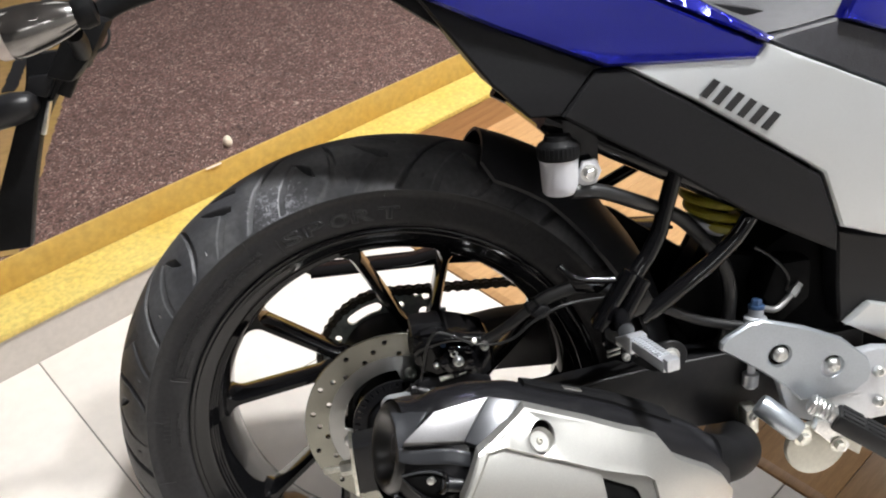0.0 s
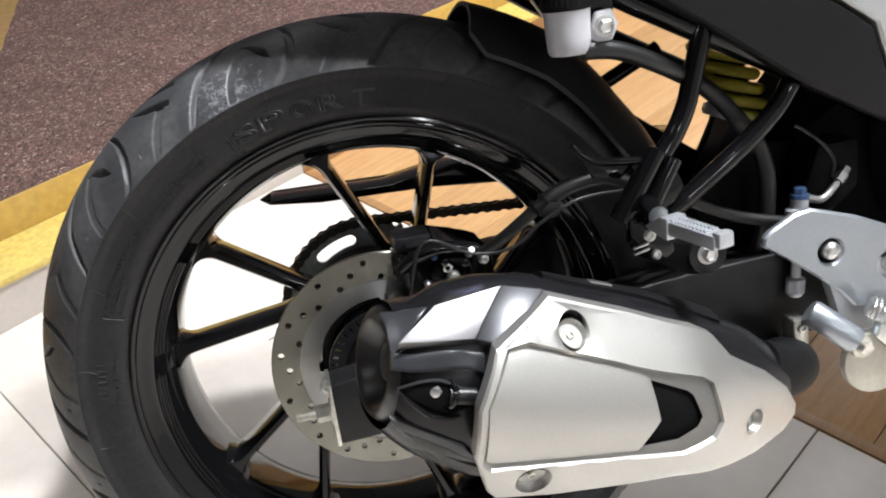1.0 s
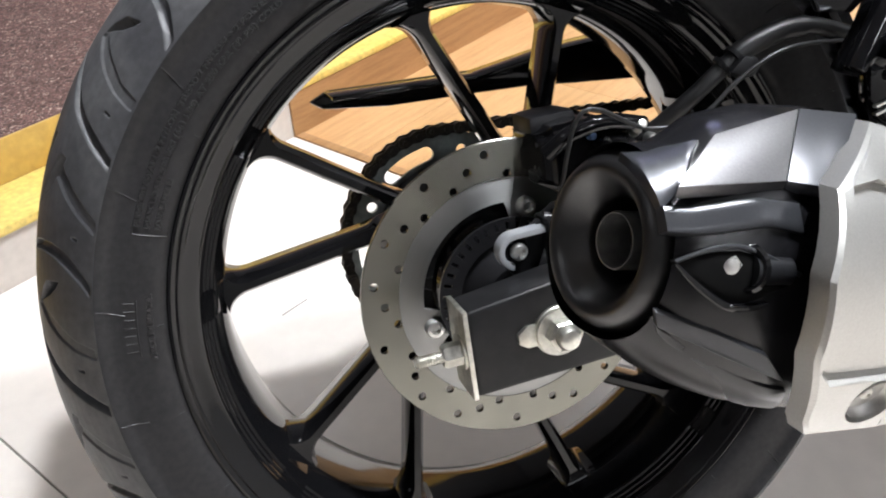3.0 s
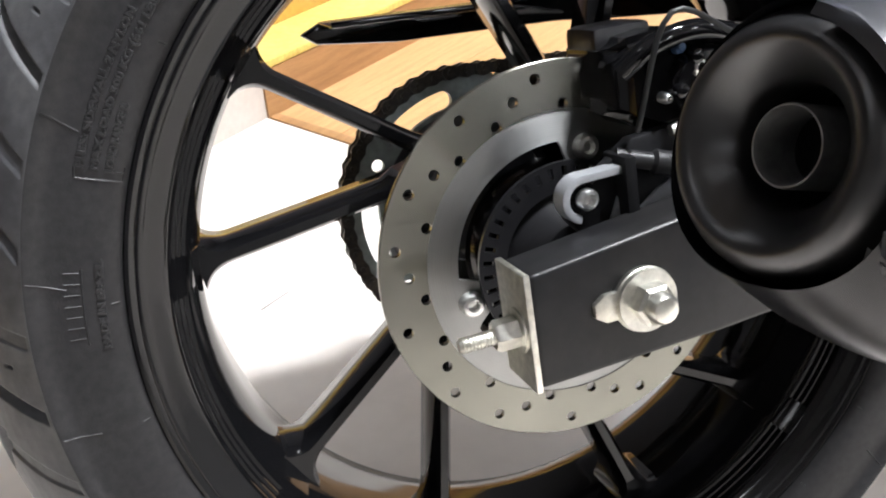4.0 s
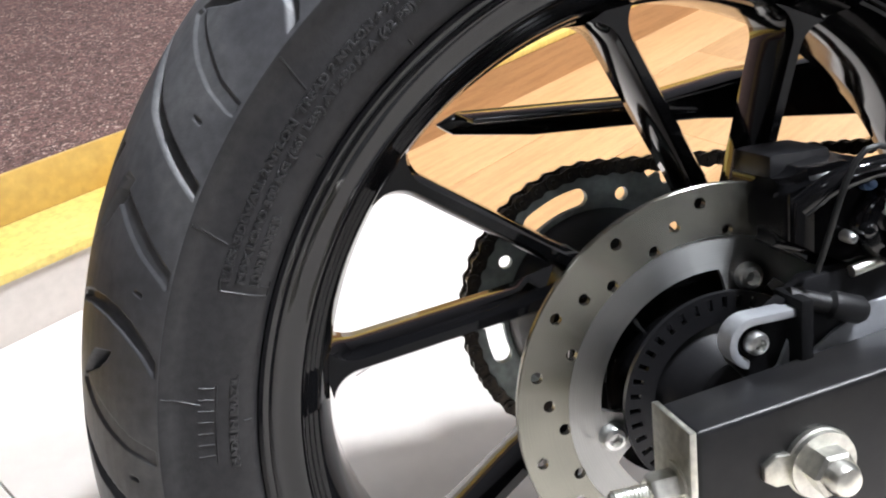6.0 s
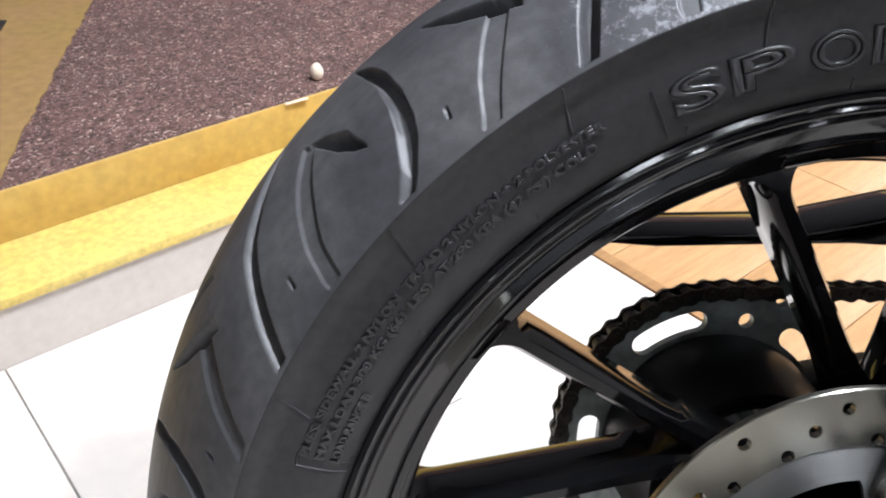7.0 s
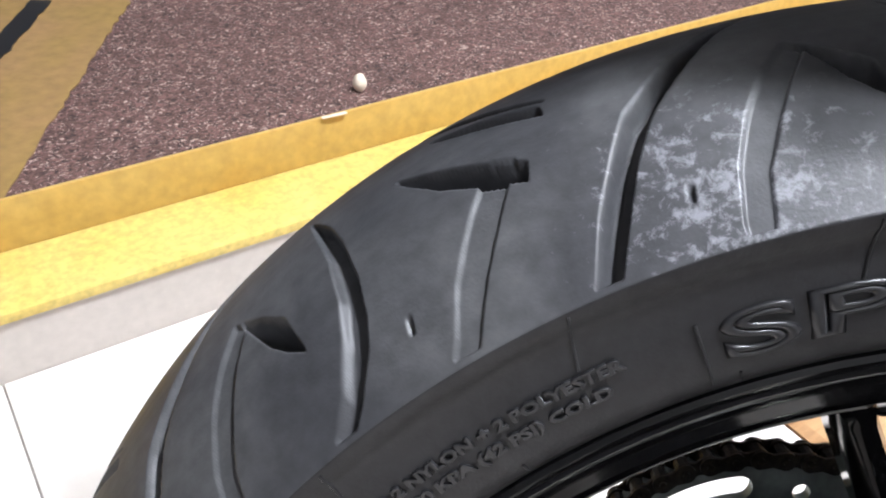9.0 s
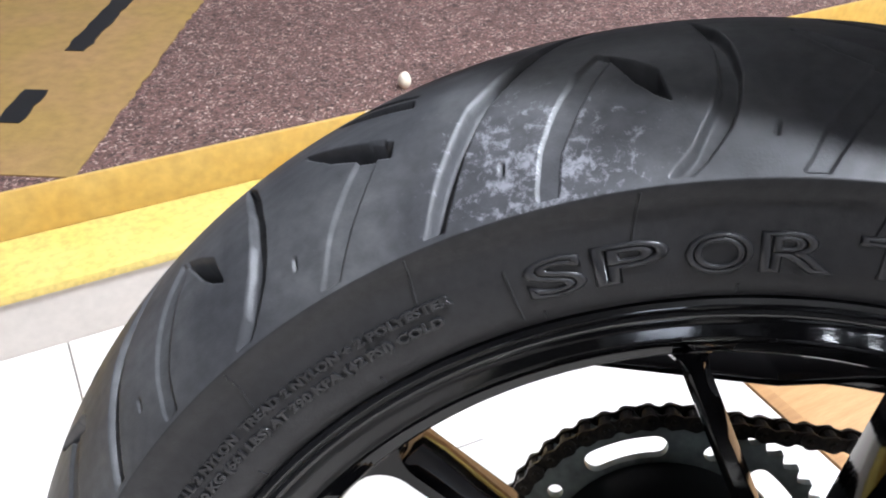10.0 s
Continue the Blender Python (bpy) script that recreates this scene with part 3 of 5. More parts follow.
def raised_text(text, start, stop, radius, height, parent, label="", ridge=0.0):
    """Letters standing proud of the tyre's near sidewall, read clockwise from one angle to another."""
    cu = bpy.data.curves.new("lettering", "FONT")
    cu.body, cu.size, cu.extrude, cu.resolution_u, cu.bevel_depth = text, height / 0.70, 0.0006, 2, 0.0003
    if ridge:
        cu.fill_mode, cu.bevel_depth, cu.extrude, cu.resolution_u, cu.bevel_resolution = "NONE", ridge, 0.0, 6, 1
    tmp = new("lettering", cu)
    me = bpy.data.meshes.new_from_object(tmp.evaluated_get(bpy.context.evaluated_depsgraph_get()))
    bpy.data.objects.remove(tmp)
    bpy.data.curves.remove(cu)
    sh = np.array(SHOULDER)
    left = min(v.co.x for v in me.vertices)
    width = max(v.co.x for v in me.vertices) - left
    for v in me.vertices:
        r = radius + v.co.y
        a = (start + (stop - start) * (v.co.x - left) / width) * D2R
        y = YC - float(np.interp(r, sh[::-1, 1], sh[::-1, 0])) - 0.0002 - v.co.z
        v.co = (r * math.cos(a), y, r * math.sin(a))
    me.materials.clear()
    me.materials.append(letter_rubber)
    ob = new("lettering", me)
    ob.parent = parent
    if label:
        ob["label"] = label
    return ob


# rim
half_rim = [(-.0600, .2390), (-.0645, .2388), (-.0664, .2375), (-.0668, .2356), (-.0660, .2340), (-.0650, .2328), (-.0656, .2316), (-.0654, .2306), (-.0644, .2294), (-.0626, .2262), (-.0604, .2215), (-.0588, .2186), (-.0574, .2170), (-.0562, .2165), (-.0532, .2158), (-.0529, .2143), (-.0500, .2135), (-.0497, .2120), (-.0468, .2111), (-.0464, .2092), (-.0450, .2080), (-.0220, .2032), (-.0180, .2014)]
far_rim = [(.0180, .2014), (.0400, .2016), (.0560, .2030), (.0615, .2060), (.0640, .2150), (.0655, .2300), (.0668, .2356), (.0664, .2375), (.0645, .2388), (.0600, .2390)]
rim_line = half_rim + far_rim + [(.0580, .2330), (.0520, .2260), (.0300, .2170), (0, .2150), (-.0300, .2170), (-.0520, .2260), (-.0580, .2330)]
wheel = part("rear_wheel", revolve([(a + YC, r) for a, r in rim_line], 160, AXLE, closed=True), gloss_black, bike, "gloss black cast alloy rear wheel", 30)
tyre = new("tyre", tyre_mesh())
tyre.parent = wheel
tyre["label"] = "black rubber tyre with curved tread grooves"
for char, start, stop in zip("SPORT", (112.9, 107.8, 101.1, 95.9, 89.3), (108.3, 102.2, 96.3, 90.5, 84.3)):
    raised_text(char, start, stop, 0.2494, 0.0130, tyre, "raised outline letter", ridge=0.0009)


def ridge(a0, r0, a1, r1):
    """A thin moulded line on the near sidewall."""
    sh = np.array(SHOULDER)
    pts = []
    for k in range(9):
        a, r = a0 + (a1 - a0) * k / 8, r0 + (r1 - r0) * k / 8
        pts.append(polar(a, r, YC - float(np.interp(r, sh[::-1, 1], sh[::-1, 0])) - 0.0001))
    part("mould_line", tube(pts, 0.0005, 6, smooth=False), sidewall_rubber, tyre)


ridge(114.1, .2625, 114.0, .2425)
for k in range(22):
    ridge(103.8 + 16.364 * k, .2795, 104.7 + 16.364 * k, .2630)
for k in range(24):
    ridge(97.2 + 15.0 * k, .2440, 97.2 + 15.0 * k, .2405)
ridge(158.4, .2612, 158.2, .2405)
ridge(158.2, .2405, 156.5, .2405)
ridge(158.4, .2612, 157.2, .2622)
for k in range(7):
    # an unreadable maker's line
    ridge(168.4 + 1.2 * k, .2572, 168.4 + 1.2 * k, .2640)
ridge(168.0, .2562, 176.4, .2562)
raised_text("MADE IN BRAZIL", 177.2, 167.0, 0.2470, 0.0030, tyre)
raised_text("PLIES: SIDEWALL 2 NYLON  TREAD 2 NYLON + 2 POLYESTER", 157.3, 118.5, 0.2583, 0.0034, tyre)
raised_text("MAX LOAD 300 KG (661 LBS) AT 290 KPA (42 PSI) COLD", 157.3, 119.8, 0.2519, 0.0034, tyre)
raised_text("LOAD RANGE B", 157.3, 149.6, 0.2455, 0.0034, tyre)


def spoke(root, shift):
    """One tapered arm with chamfered faces, raked from the rim to the hub, flared where it meets the rim and padded out over the rim's ridges."""
    p, q = polar(root, 0.195, YC), polar(root + shift, 0.105, YC)
    d = (p - q).normalized()
    t = Vector((-d.z, 0, d.x))
    rows = []
    fillet = 0.018
    for u in [k / 12 * 0.84 for k in range(13)] + [0.84 + 0.16 * k / 12 for k in range(1, 13)]:
        c = q - d * 0.052 + d * 0.1600 * u
        base = 0.0056 + 0.005 * max(0, 0.3 - u) / 0.3
        wide = []
        for side in (-1, 1):
            near = min(1, max(0, (fillet - (0.2030 - (c + t * side * base).length)) / fillet))
            wide.append(base + fillet * (1 - math.sqrt(1 - near * near)))
        lo, hi = -wide[0], wide[1]
        front, back = -0.016 - 0.005 * u, 0.020 + 0.003 * u
        sec = [(lo, front + .006), (lo + base * .55, front), (hi - base * .55, front), (hi, front + .006), (hi, back - .004), (hi - base * .4, back), (lo + base * .4, back), (lo, back - .004)]
        rows.append([c + t * s + Vector((0, y, 0)) for s, y in sec])
    bm = loft(rows)
    pad = []
    out = polar(root, 1, 0)
    side = Vector((-out.z, 0, out.x))
    for r, half, y in ((.2016, .0105, -.0190), (.2045, .0112, -.0300), (.2078, .0120, -.0450), (.2105, .0124, -.0485), (.2140, .0128, -.0525), (.2168, .0130, -.0572)):
        pad.append([out * r + side * w + Vector((0, YC + h, 0)) for w, h in ((-half, y + .006), (-half * .86, y), (half * .86, y), (half, y + .006), (half, -.010), (-half, -.010))])
    return loft(pad, bm)


PAIRS = (83.5, 155.5, 227.5, 299.5, 11.5)
for centre in PAIRS:
    for sgn in (-1, 1):
        part("spoke", spoke(centre + 15.55 * sgn, -17.0 if sgn > 0 else -5.9), gloss_black, wheel, smooth=30)
part("hub", revolve([(-.040, 0), (-.040, .046), (-.030, .050), (-.016, .054), (-.014, .062), (.016, .064), (.030, .060), (.045, .058), (.062, .055), (.062, 0)], 56, Matrix.Translation((0, -.019, 0)) @ AXLE), gloss_black, wheel)

# brake disc
holes = []
KIND = {"o": 0.1015, "m": 0.0935, "i": 0.0860}
for k in range(40):
    a = (76.5 + 9 * k) * D2R
    r = KIND["oiomioim"[k % 8]]
    holes.append(circle(r * math.cos(a), r * math.sin(a), 0.0032, 12))
def drilled_ring(r0, r1, y0, y1, step, holes):
    """A flat ring drilled once in each sector, filled sector by sector."""
    own = bmesh.new()
    for k, hole in enumerate(holes):
        mid = math.degrees(math.atan2(sum(p[1] for p in hole), sum(p[0] for p in hole)))
        cell = [polar(mid + step * (j / 6 - .5), r1, 0) for j in range(7)] + [polar(mid + step * (.5 - j / 6), r0, 0) for j in range(7)]
        edges = []
        for lp in ([(v.x, v.z) for v in cell], hole):
            vs = [own.verts.new((x, y0, z)) for x, z in lp]
            edges += [own.edges.new((vs[i], vs[(i + 1) % len(vs)])) for i in range(len(vs))]
        bmesh.ops.triangle_fill(own, use_beauty=True, use_dissolve=False, edges=edges)
    bmesh.ops.remove_doubles(own, verts=own.verts, dist=1e-5)
    r = bmesh.ops.extrude_face_region(own, geom=own.faces[:])
    bmesh.ops.translate(own, vec=(0, y1 - y0, 0), verts=[v for v in r["geom"] if isinstance(v, bmesh.types.BMVert)])
    return own


disc = part("brake_disc", drilled_ring(0.0832, 0.1100, -0.0575, -0.0535, 9, holes), disc_steel, bike, "drilled steel brake disc", 30)
part("disc_edge", revolve([(-.0576, .1098), (-.0570, .1104), (-.0541, .1104), (-.0534, .1098)], 120, AXLE), disc_steel, disc, "chamfered edge")
lobes = []
for k in range(240):
    a = 360 * k / 240
    d = min(abs((a - b + 180) % 360 - 180) for b in (74, 194, 314))
    r = 0.0655 - 0.0145 * max(0, min(1, (14 - d) / 5)) ** 1 if d < 14 else 0.0655
    lobes.append((r * math.cos(a * D2R), r * math.sin(a * D2R)))
part("carrier", loops_fill([circle(0, 0, 0.0830, 96), lobes], -0.0569, -0.0539), carrier_steel, disc, "smooth steel inner ring of the disc", 30)
for b in (74, 194, 314):
    p = polar(b, 0.0625, -0.0569)
    part("disc_bolt", cap_bolt(p, p + Vector((0, -1, 0)), 0.0145, 0.0065), chrome_bolt, disc)
# slotted sensor ring
slots = [[polar(a + da, r, 0).xz for r, da in ((.0475, -1.6), (.0535, -1.6), (.0535, 1.6), (.0475, 1.6))] for a in range(0, 360, 9)]
part("sensor_ring", loops_fill([circle(0, 0, 0.0560, 72), circle(0, 0, 0.0400, 60)] + [[(v[0], v[1]) for v in s] for s in slots], -0.0655, -0.0625), satin_black, disc, "slotted black speed sensor ring")
part("disc_hub", revolve([(-.082, 0), (-.082, .026), (-.064, .034), (-.052, .046), (-.040, .048), (-.040, 0)], 48, AXLE), satin_black, disc)

# sprocket and chain, on the far side
YS = 0.108
teeth = []
for k in range(49 * 4):
    a = 2 * math.pi * k / (49 * 4)
    r = (0.0945, 0.0965, 0.1005, 0.0965)[k % 4]
    teeth.append((r * math.cos(a), r * math.sin(a)))
ovals = []
for k in range(5):
    mid = 113 + 72 * k
    pts = []
    for d in range(-13, 14, 2):
        pts.append(polar(mid + d, 0.0868, 0))
    for j in range(1, 8):
        c = polar(mid + 13, 0.0800, 0)
        a = radians(mid + 13 + 180 * j / 8)
        pts.append(c + Vector((math.cos(a), 0, math.sin(a))) * 0.0068)
    for d in range(13, -14, -2):
        pts.append(polar(mid + d, 0.0732, 0))
    for j in range(1, 8):
        c = polar(mid - 13, 0.0800, 0)
        a = radians(mid - 13 + 180 + 180 * j / 8)
        pts.append(c + Vector((math.cos(a), 0, math.sin(a))) * 0.0068)
    ovals.append([(v.x, v.z) for v in pts])
rounds = [circle(*polar(77 + 72 * k, 0.080, 0).xz, 0.0048, 12) for k in range(5)]
sprocket = part("sprocket", loops_fill([teeth, circle(0, 0, 0.045, 48)] + ovals + rounds, YS - 0.003, YS + 0.003), sprocket_steel, bike, "grey steel rear sprocket with oval openings")
part("sprocket_carrier", revolve([(.040, 0), (.040, .060), (.080, .068), (.1045, .070), (.1045, 0)], 48, AXLE), satin_black, sprocket)
for k in range(6):
    p = polar(92 + 60 * k, 0.058, YS - 0.003)
    part("sprocket_nut", hex_bolt(p, p + Vector((0, -1, 0)), 0.012, 0.008), chain_steel, sprocket)

PITCH, RP = 0.0127, 0.0980
FRONT, RF = (0.60, 0.035), 0.034
ang0 = math.degrees(math.acos((RP - RF) / math.hypot(*FRONT))) + math.degrees(math.atan2(FRONT[1], FRONT[0]))
ang1 = -math.degrees(math.acos((RP - RF) / math.hypot(*FRONT))) + math.degrees(math.atan2(FRONT[1], FRONT[0])) + 360
line = [Vector((FRONT[0] + RF * math.cos(ang0 * D2R), YS, FRONT[1] + RF * math.sin(ang0 * D2R)))]
line += [polar(ang0 + (ang1 - ang0) * k / 80, RP, YS) for k in range(81)]
line += [Vector((FRONT[0] + RF * math.cos(ang1 * D2R), YS, FRONT[1] + RF * math.sin(ang1 * D2R)))]
stations, carry = [line[0]], 0.0
for p, q in zip(line, line[1:]):
    d = (q - p).length
    while carry + PITCH <= d + 1e-9 if carry == 0 else carry <= d:
        carry = carry + PITCH if carry == 0 else carry
        stations.append(p + (q - p) * min(1, carry / d))
        carry += PITCH
    carry -= d
    carry = carry if carry > 0 else 1e-9


def link_mesh(width):
    bm = bmesh.new()
    shape = []
    for k in range(9):
        a = radians(90 + 22.5 * k)
        shape.append((0.0052 * math.cos(a), 0.0052 * math.sin(a)))
    shape.append((PITCH / 2, -0.0036))
    for k in range(9):
        a = radians(-90 + 22.5 * k)
        shape.append((PITCH + 0.0052 * math.cos(a), 0.0052 * math.sin(a)))
    shape.append((PITCH / 2, 0.0036))
    prism(shape, -width, -width + 0.0016, 0, bm)
    prism(shape, width - 0.0016, width, 0, bm)
    for x in (0, PITCH):
        revolve([(-width - .0012, 0), (-width - .0012, .0019), (width + .0012, .0019), (width + .0012, 0)], 8, Matrix.Translation((x, 0, 0)) @ AXLE, bm)
    revolve([(-.004, .0042), (.004, .0042)], 10, AXLE, bm)
    return bm


chain = part("chain", tube([(0.60, YS, 0.072), (0.64, YS, 0.035), (0.60, YS, -0.002)], 0.0035, 8), chain_steel, bike, "oily dark drive chain")
protos = [part("link", link_mesh(0.0058), chain_steel, chain), part("link", link_mesh(0.0076), chain_steel, chain)]
for k, (p, q) in enumerate(zip(stations, stations[1:])):
    m = along(p, q)
    if k < 2:
        protos[k].matrix_basis = m
    else:
        o = new("link", protos[k % 2].data)
        o.parent = chain
        o.matrix_basis = m

SEAT.append(BODY)
# chain guard: a slim pointed blade widening forward
guard = [(-.094, .135), (-.077, .1425), (.055, .137), (.125, .147), (.225, .152), (.40, .135), (.40, .085), (.245, .098), (.155, .107), (.105, .113), (.055, .1155), (-.025, .119), (-.083, .127)]
part("chain_guard", prism(guard, 0.145, 0.154, 0.0025), gloss_black, bike, "black plastic chain guard")
part("guard_top", prism([(-.08, .1425), (.05, .137), (.12, .147), (.22, .152), (.40, .135), (.40, .131), (.22, .148), (.12, .143), (.05, .133), (-.08, .1385)], 0.100, 0.147, 0.001), gloss_black, bike)

# swingarm: right and left boxes, joined forward
arm = loft([[(x, y0, zt), (x, y1, zt), (x, y1, zb), (x, y0, zb)] for x, y0, y1, zt, zb in ((-.054, -.125, -.092, .0215, -.0385), (.05, -.125, -.090, .033, -.0365), (.16, -.118, -.082, .044, -.035), (.30, -.108, -.068, .048, -.040), (.55, -.100, -.055, .05, -.05))])
bmesh.ops.bevel(arm, geom=arm.edges[:], offset=0.003, segments=3, affect="EDGES", profile=0.6)
swingarm = part("swingarm", arm, box_black, bike, "satin black box-section swingarm")
arm = loft([[(x, y0, zt), (x, y1, zt), (x, y1, zb), (x, y0, zb)] for x, y0, y1, zt, zb in ((-.054, .108, .142, .0215, -.0385), (.05, .108, .142, .033, -.0365), (.16, .10, .135, .044, -.035), (.55, .06, .10, .05, -.05))])
bmesh.ops.bevel(arm, geom=arm.edges[:], offset=0.003, segments=2, affect="EDGES", profile=0.6)
part("far_arm", arm, box_black, swingarm)
part("cross_member", box(.345, .40, -.075, .075, -.04, .045, 0.008), box_black, swingarm)
plate = box(-.0575, -.0540, -.1265, -.0905, -.0395, .0228, 0.0008)
part("end_plate", plate, zinc, swingarm, "bare steel chain adjuster plate")
stud = (-.0575, -.112, -.0095)
bm = revolve([(0, 0), (0, .0038), (.030, .0038), (.032, .003), (.032, 0)], 16, along(stud, (-.2, -.112, -.0095)))
for k in range(12):
    revolve([(.010 + .0018 * k, .0036), (.0105 + .0018 * k, .0043), (.011 + .0018 * k, .0036)], 14, along(stud, (-.2, -.112, -.0095)), bm)
part("adjuster_stud", bm, zinc, swingarm, "threaded steel adjuster stud")
part("adjuster_nut", hex_bolt(stud, (-.2, -.112, -.0095), .0165, .0125, 0.0012), zinc, swingarm)
part("axle_washer", revolve([(0, 0), (0, .0168), (.003, .0172), (.0036, .0165), (.0036, 0)], 40, along((.005, -.125, -.005), (.005, -.2, -.005))), zinc, swingarm)
part("axle_nut", join(hex_bolt((.005, -.1285, -.005), (.005, -.2, -.005), .0225, .0095, 0.0028), revolve([(.009, .0085), (.0110, .0085), (.0120, .0080), (.0165, .0078), (.0190, .0064), (.0203, .0035), (.0205, 0)], 32, along((.005, -.1285, -.005), (.005, -.2, -.005)))), zinc, swingarm, "zinc axle nut and domed axle end")
part("index_mark", prism([(-.023, -.001), (-.017, .003), (-.010, .003), (-.010, -.012), (-.017, -.012), (-.023, -.008)], -.1285, -.1245, .001), zinc, swingarm)


def panel(loops, yfun, thick, edge=0.002, cell=0.014, rounds=5):
    """A curved sheet: loops of (x, z), the first the outline, laid on y = yfun(x, z), with rounded edges."""
    own = bmesh.new()
    edges = []
    for lp in loops:
        vs = [own.verts.new((x, 0, z)) for x, z in lp]
        edges += [own.edges.new((vs[k], vs[(k + 1) % len(vs)])) for k in range(len(vs))]
    bmesh.ops.triangle_fill(own, use_beauty=True, use_dissolve=False, edges=edges)
    for _ in range(rounds):
        long = [e for e in own.edges if e.calc_length() > cell]
        if not long:
            break
        bmesh.ops.subdivide_edges(own, edges=long, cuts=1)
        bmesh.ops.triangulate(own, faces=[f for f in own.faces if len(f.verts) > 3])
    for f in own.faces:
        f.normal_update()
    if sum(f.normal.y for f in own.faces) > 0:
        bmesh.ops.reverse_faces(own, faces=own.faces)
    rim = [v for v in own.verts if v.is_boundary]
    pull = {v: Vector((0, 0, 0)) for v in rim}
    for e in own.edges:
        if e.is_boundary:
            t = (e.verts[1].co - e.verts[0].co).normalized()
            n = e.link_faces[0].calc_center_median() - e.verts[0].co
            n = (n - t * n.dot(t)).normalized()
            for v in e.verts:
                pull[v] += n
    for v in own.verts:
        v.co.y = yfun(v.co.x, v.co.z)
    own.normal_update()
    border = [e for e in own.edges if e.is_boundary]
    # a rounded lip: two narrow rings drawn back and outwards
    r = bmesh.ops.extrude_edge_only(own, edges=border)
    ring = [v for v in r["geom"] if isinstance(v, bmesh.types.BMVert)]
    bmesh.ops.translate(own, vec=(0, edge, 0), verts=ring)
    mid = {}
    for v in ring:
        near = [e.other_vert(v) for e in v.link_edges if not e.is_boundary]
        mid[v] = near[0] if near else v
    edges2 = [e for e in r["geom"] if isinstance(e, bmesh.types.BMEdge) and e.is_boundary]
    r2 = bmesh.ops.extrude_edge_only(own, edges=edges2)
    ring2 = [v for v in r2["geom"] if isinstance(v, bmesh.types.BMVert)]
    bmesh.ops.translate(own, vec=(0, thick - edge, 0), verts=ring2)
    # pull the face's own border in a little so that the lip is chamfered
    for v in rim:
        if pull[v].length > 1e-6:
            v.co += Vector((pull[v].x, 0, pull[v].z)).normalized() * edge * 0.8
    return own


# ---- exhaust silencer ----
STA = [(-.018, -.260, .0980, .045, .045, .045), (-.010, -.263, .0940, .047, .048, .050), (.0, -.265, .0885, .0475, .053, .056), (.012, -.266, .083, .049, .061, .062), (.03, -.265, .077, .053, .073, .071), (.06, -.261, .069, .058, .080, .077), (.10, -.251, .061, .054, .078, .073), (.14, -.242, .051, .051, .067, .067), (.20, -.230, .036, .045, .055, .055), (.255, -.223, .019, .037, .042, .042), (.288, -.221, .005, .033, .036, .036), (.318, -.217, -.016, .027, .028, .028)]


def silencer_at(x):
    a = np.array(STA)
    return [float(np.interp(x, a[:, 0], a[:, k])) for k in range(1, 6)]


def skin(x, phi, lift=0.0):
    """A point of the silencer's skin: phi 0 faces outwards, 90 up."""
    cy, cz, ry, rz_up, rz_low = silencer_at(x)
    c, s = math.cos(phi * D2R), math.sin(phi * D2R)
    rz, e = (rz_up, 1.05) if s > 0 else (rz_low, 0.86)
    return Vector((x, cy - (ry + lift) * math.copysign(abs(c) ** e, c), cz + (rz + lift) * math.copysign(abs(s) ** e, s)))


def wedge(corners, thick, edge=.0012):
    """A flat-faced piece of cover: its outer corners, drawn in towards the silencer's axis."""
    own = bmesh.new()
    mid = sum((Vector(c) for c in corners), Vector()) / len(corners)
    cy, cz = silencer_at(mid.x)[:2]
    drop = (Vector((mid.x, cy, cz)) - mid).normalized() * thick
    f = own.faces.new([own.verts.new(c) for c in corners])
    r = bmesh.ops.extrude_face_region(own, geom=[f])
    bmesh.ops.translate(own, vec=drop, verts=[v for v in r["geom"] if isinstance(v, bmesh.types.BMVert)])
    bmesh.ops.recalc_face_normals(own, faces=own.faces)
    bmesh.ops.bevel(own, geom=own.edges[:], offset=edge, segments=2, affect="EDGES", profile=0.6)
    return own


def facet(upper, lower, lift0, lift1, drop=.004, n=12, m=6):
    """A raised piece of cover between two lines of (x, phi) on the skin, with lifts along each."""
    def at(line, u):
        k = [i / (len(line) - 1) for i in range(len(line))]
        return float(np.interp(u, k, [p[0] for p in line])), float(np.interp(u, k, [p[1] for p in line]))
    own = bmesh.new()
    top, low = {}, {}
    for i in range(n + 1):
        p, q = at(upper, i / n), at(lower, i / n)
        for j in range(m + 1):
            v = j / m
            x, f = p[0] + (q[0] - p[0]) * v, p[1] + (q[1] - p[1]) * v
            edge = i in (0, n) or j in (0, m)
            lift = lift0 + (lift1 - lift0) * v
            if edge:
                # the lip leans outwards so that edges read as rounded
                low[i, j] = own.verts.new(skin(x, f, -drop))
                x += .0011 * ((i == 0) - (i == n))
                f += 1.0 * ((j == m) - (j == 0))
            top[i, j] = own.verts.new(skin(x, f, lift - (.0008 if edge else 0)))
    for i in range(n):
        for j in range(m):
            own.faces.new((top[i, j], top[i + 1, j], top[i + 1, j + 1], top[i, j + 1]))
    ring = [(i, 0) for i in range(n)] + [(n, j) for j in range(m)] + [(i, m) for i in range(n, 0, -1)] + [(0, j) for j in range(m, 0, -1)]
    for a, b in zip(ring, ring[1:] + ring[:1]):
        own.faces.new((top[a], low[a], low[b], top[b]))
    return own


def slanted(x, phi):
    """The skin with its rear end cut square to the tail pipe."""
    p = skin(x, phi)
    f = max(0, min(1, (.034 - x) / .052))
    p.x += f * (-.20 * (p.y + .2565) + .30 * (p.z - .0975))
    return p


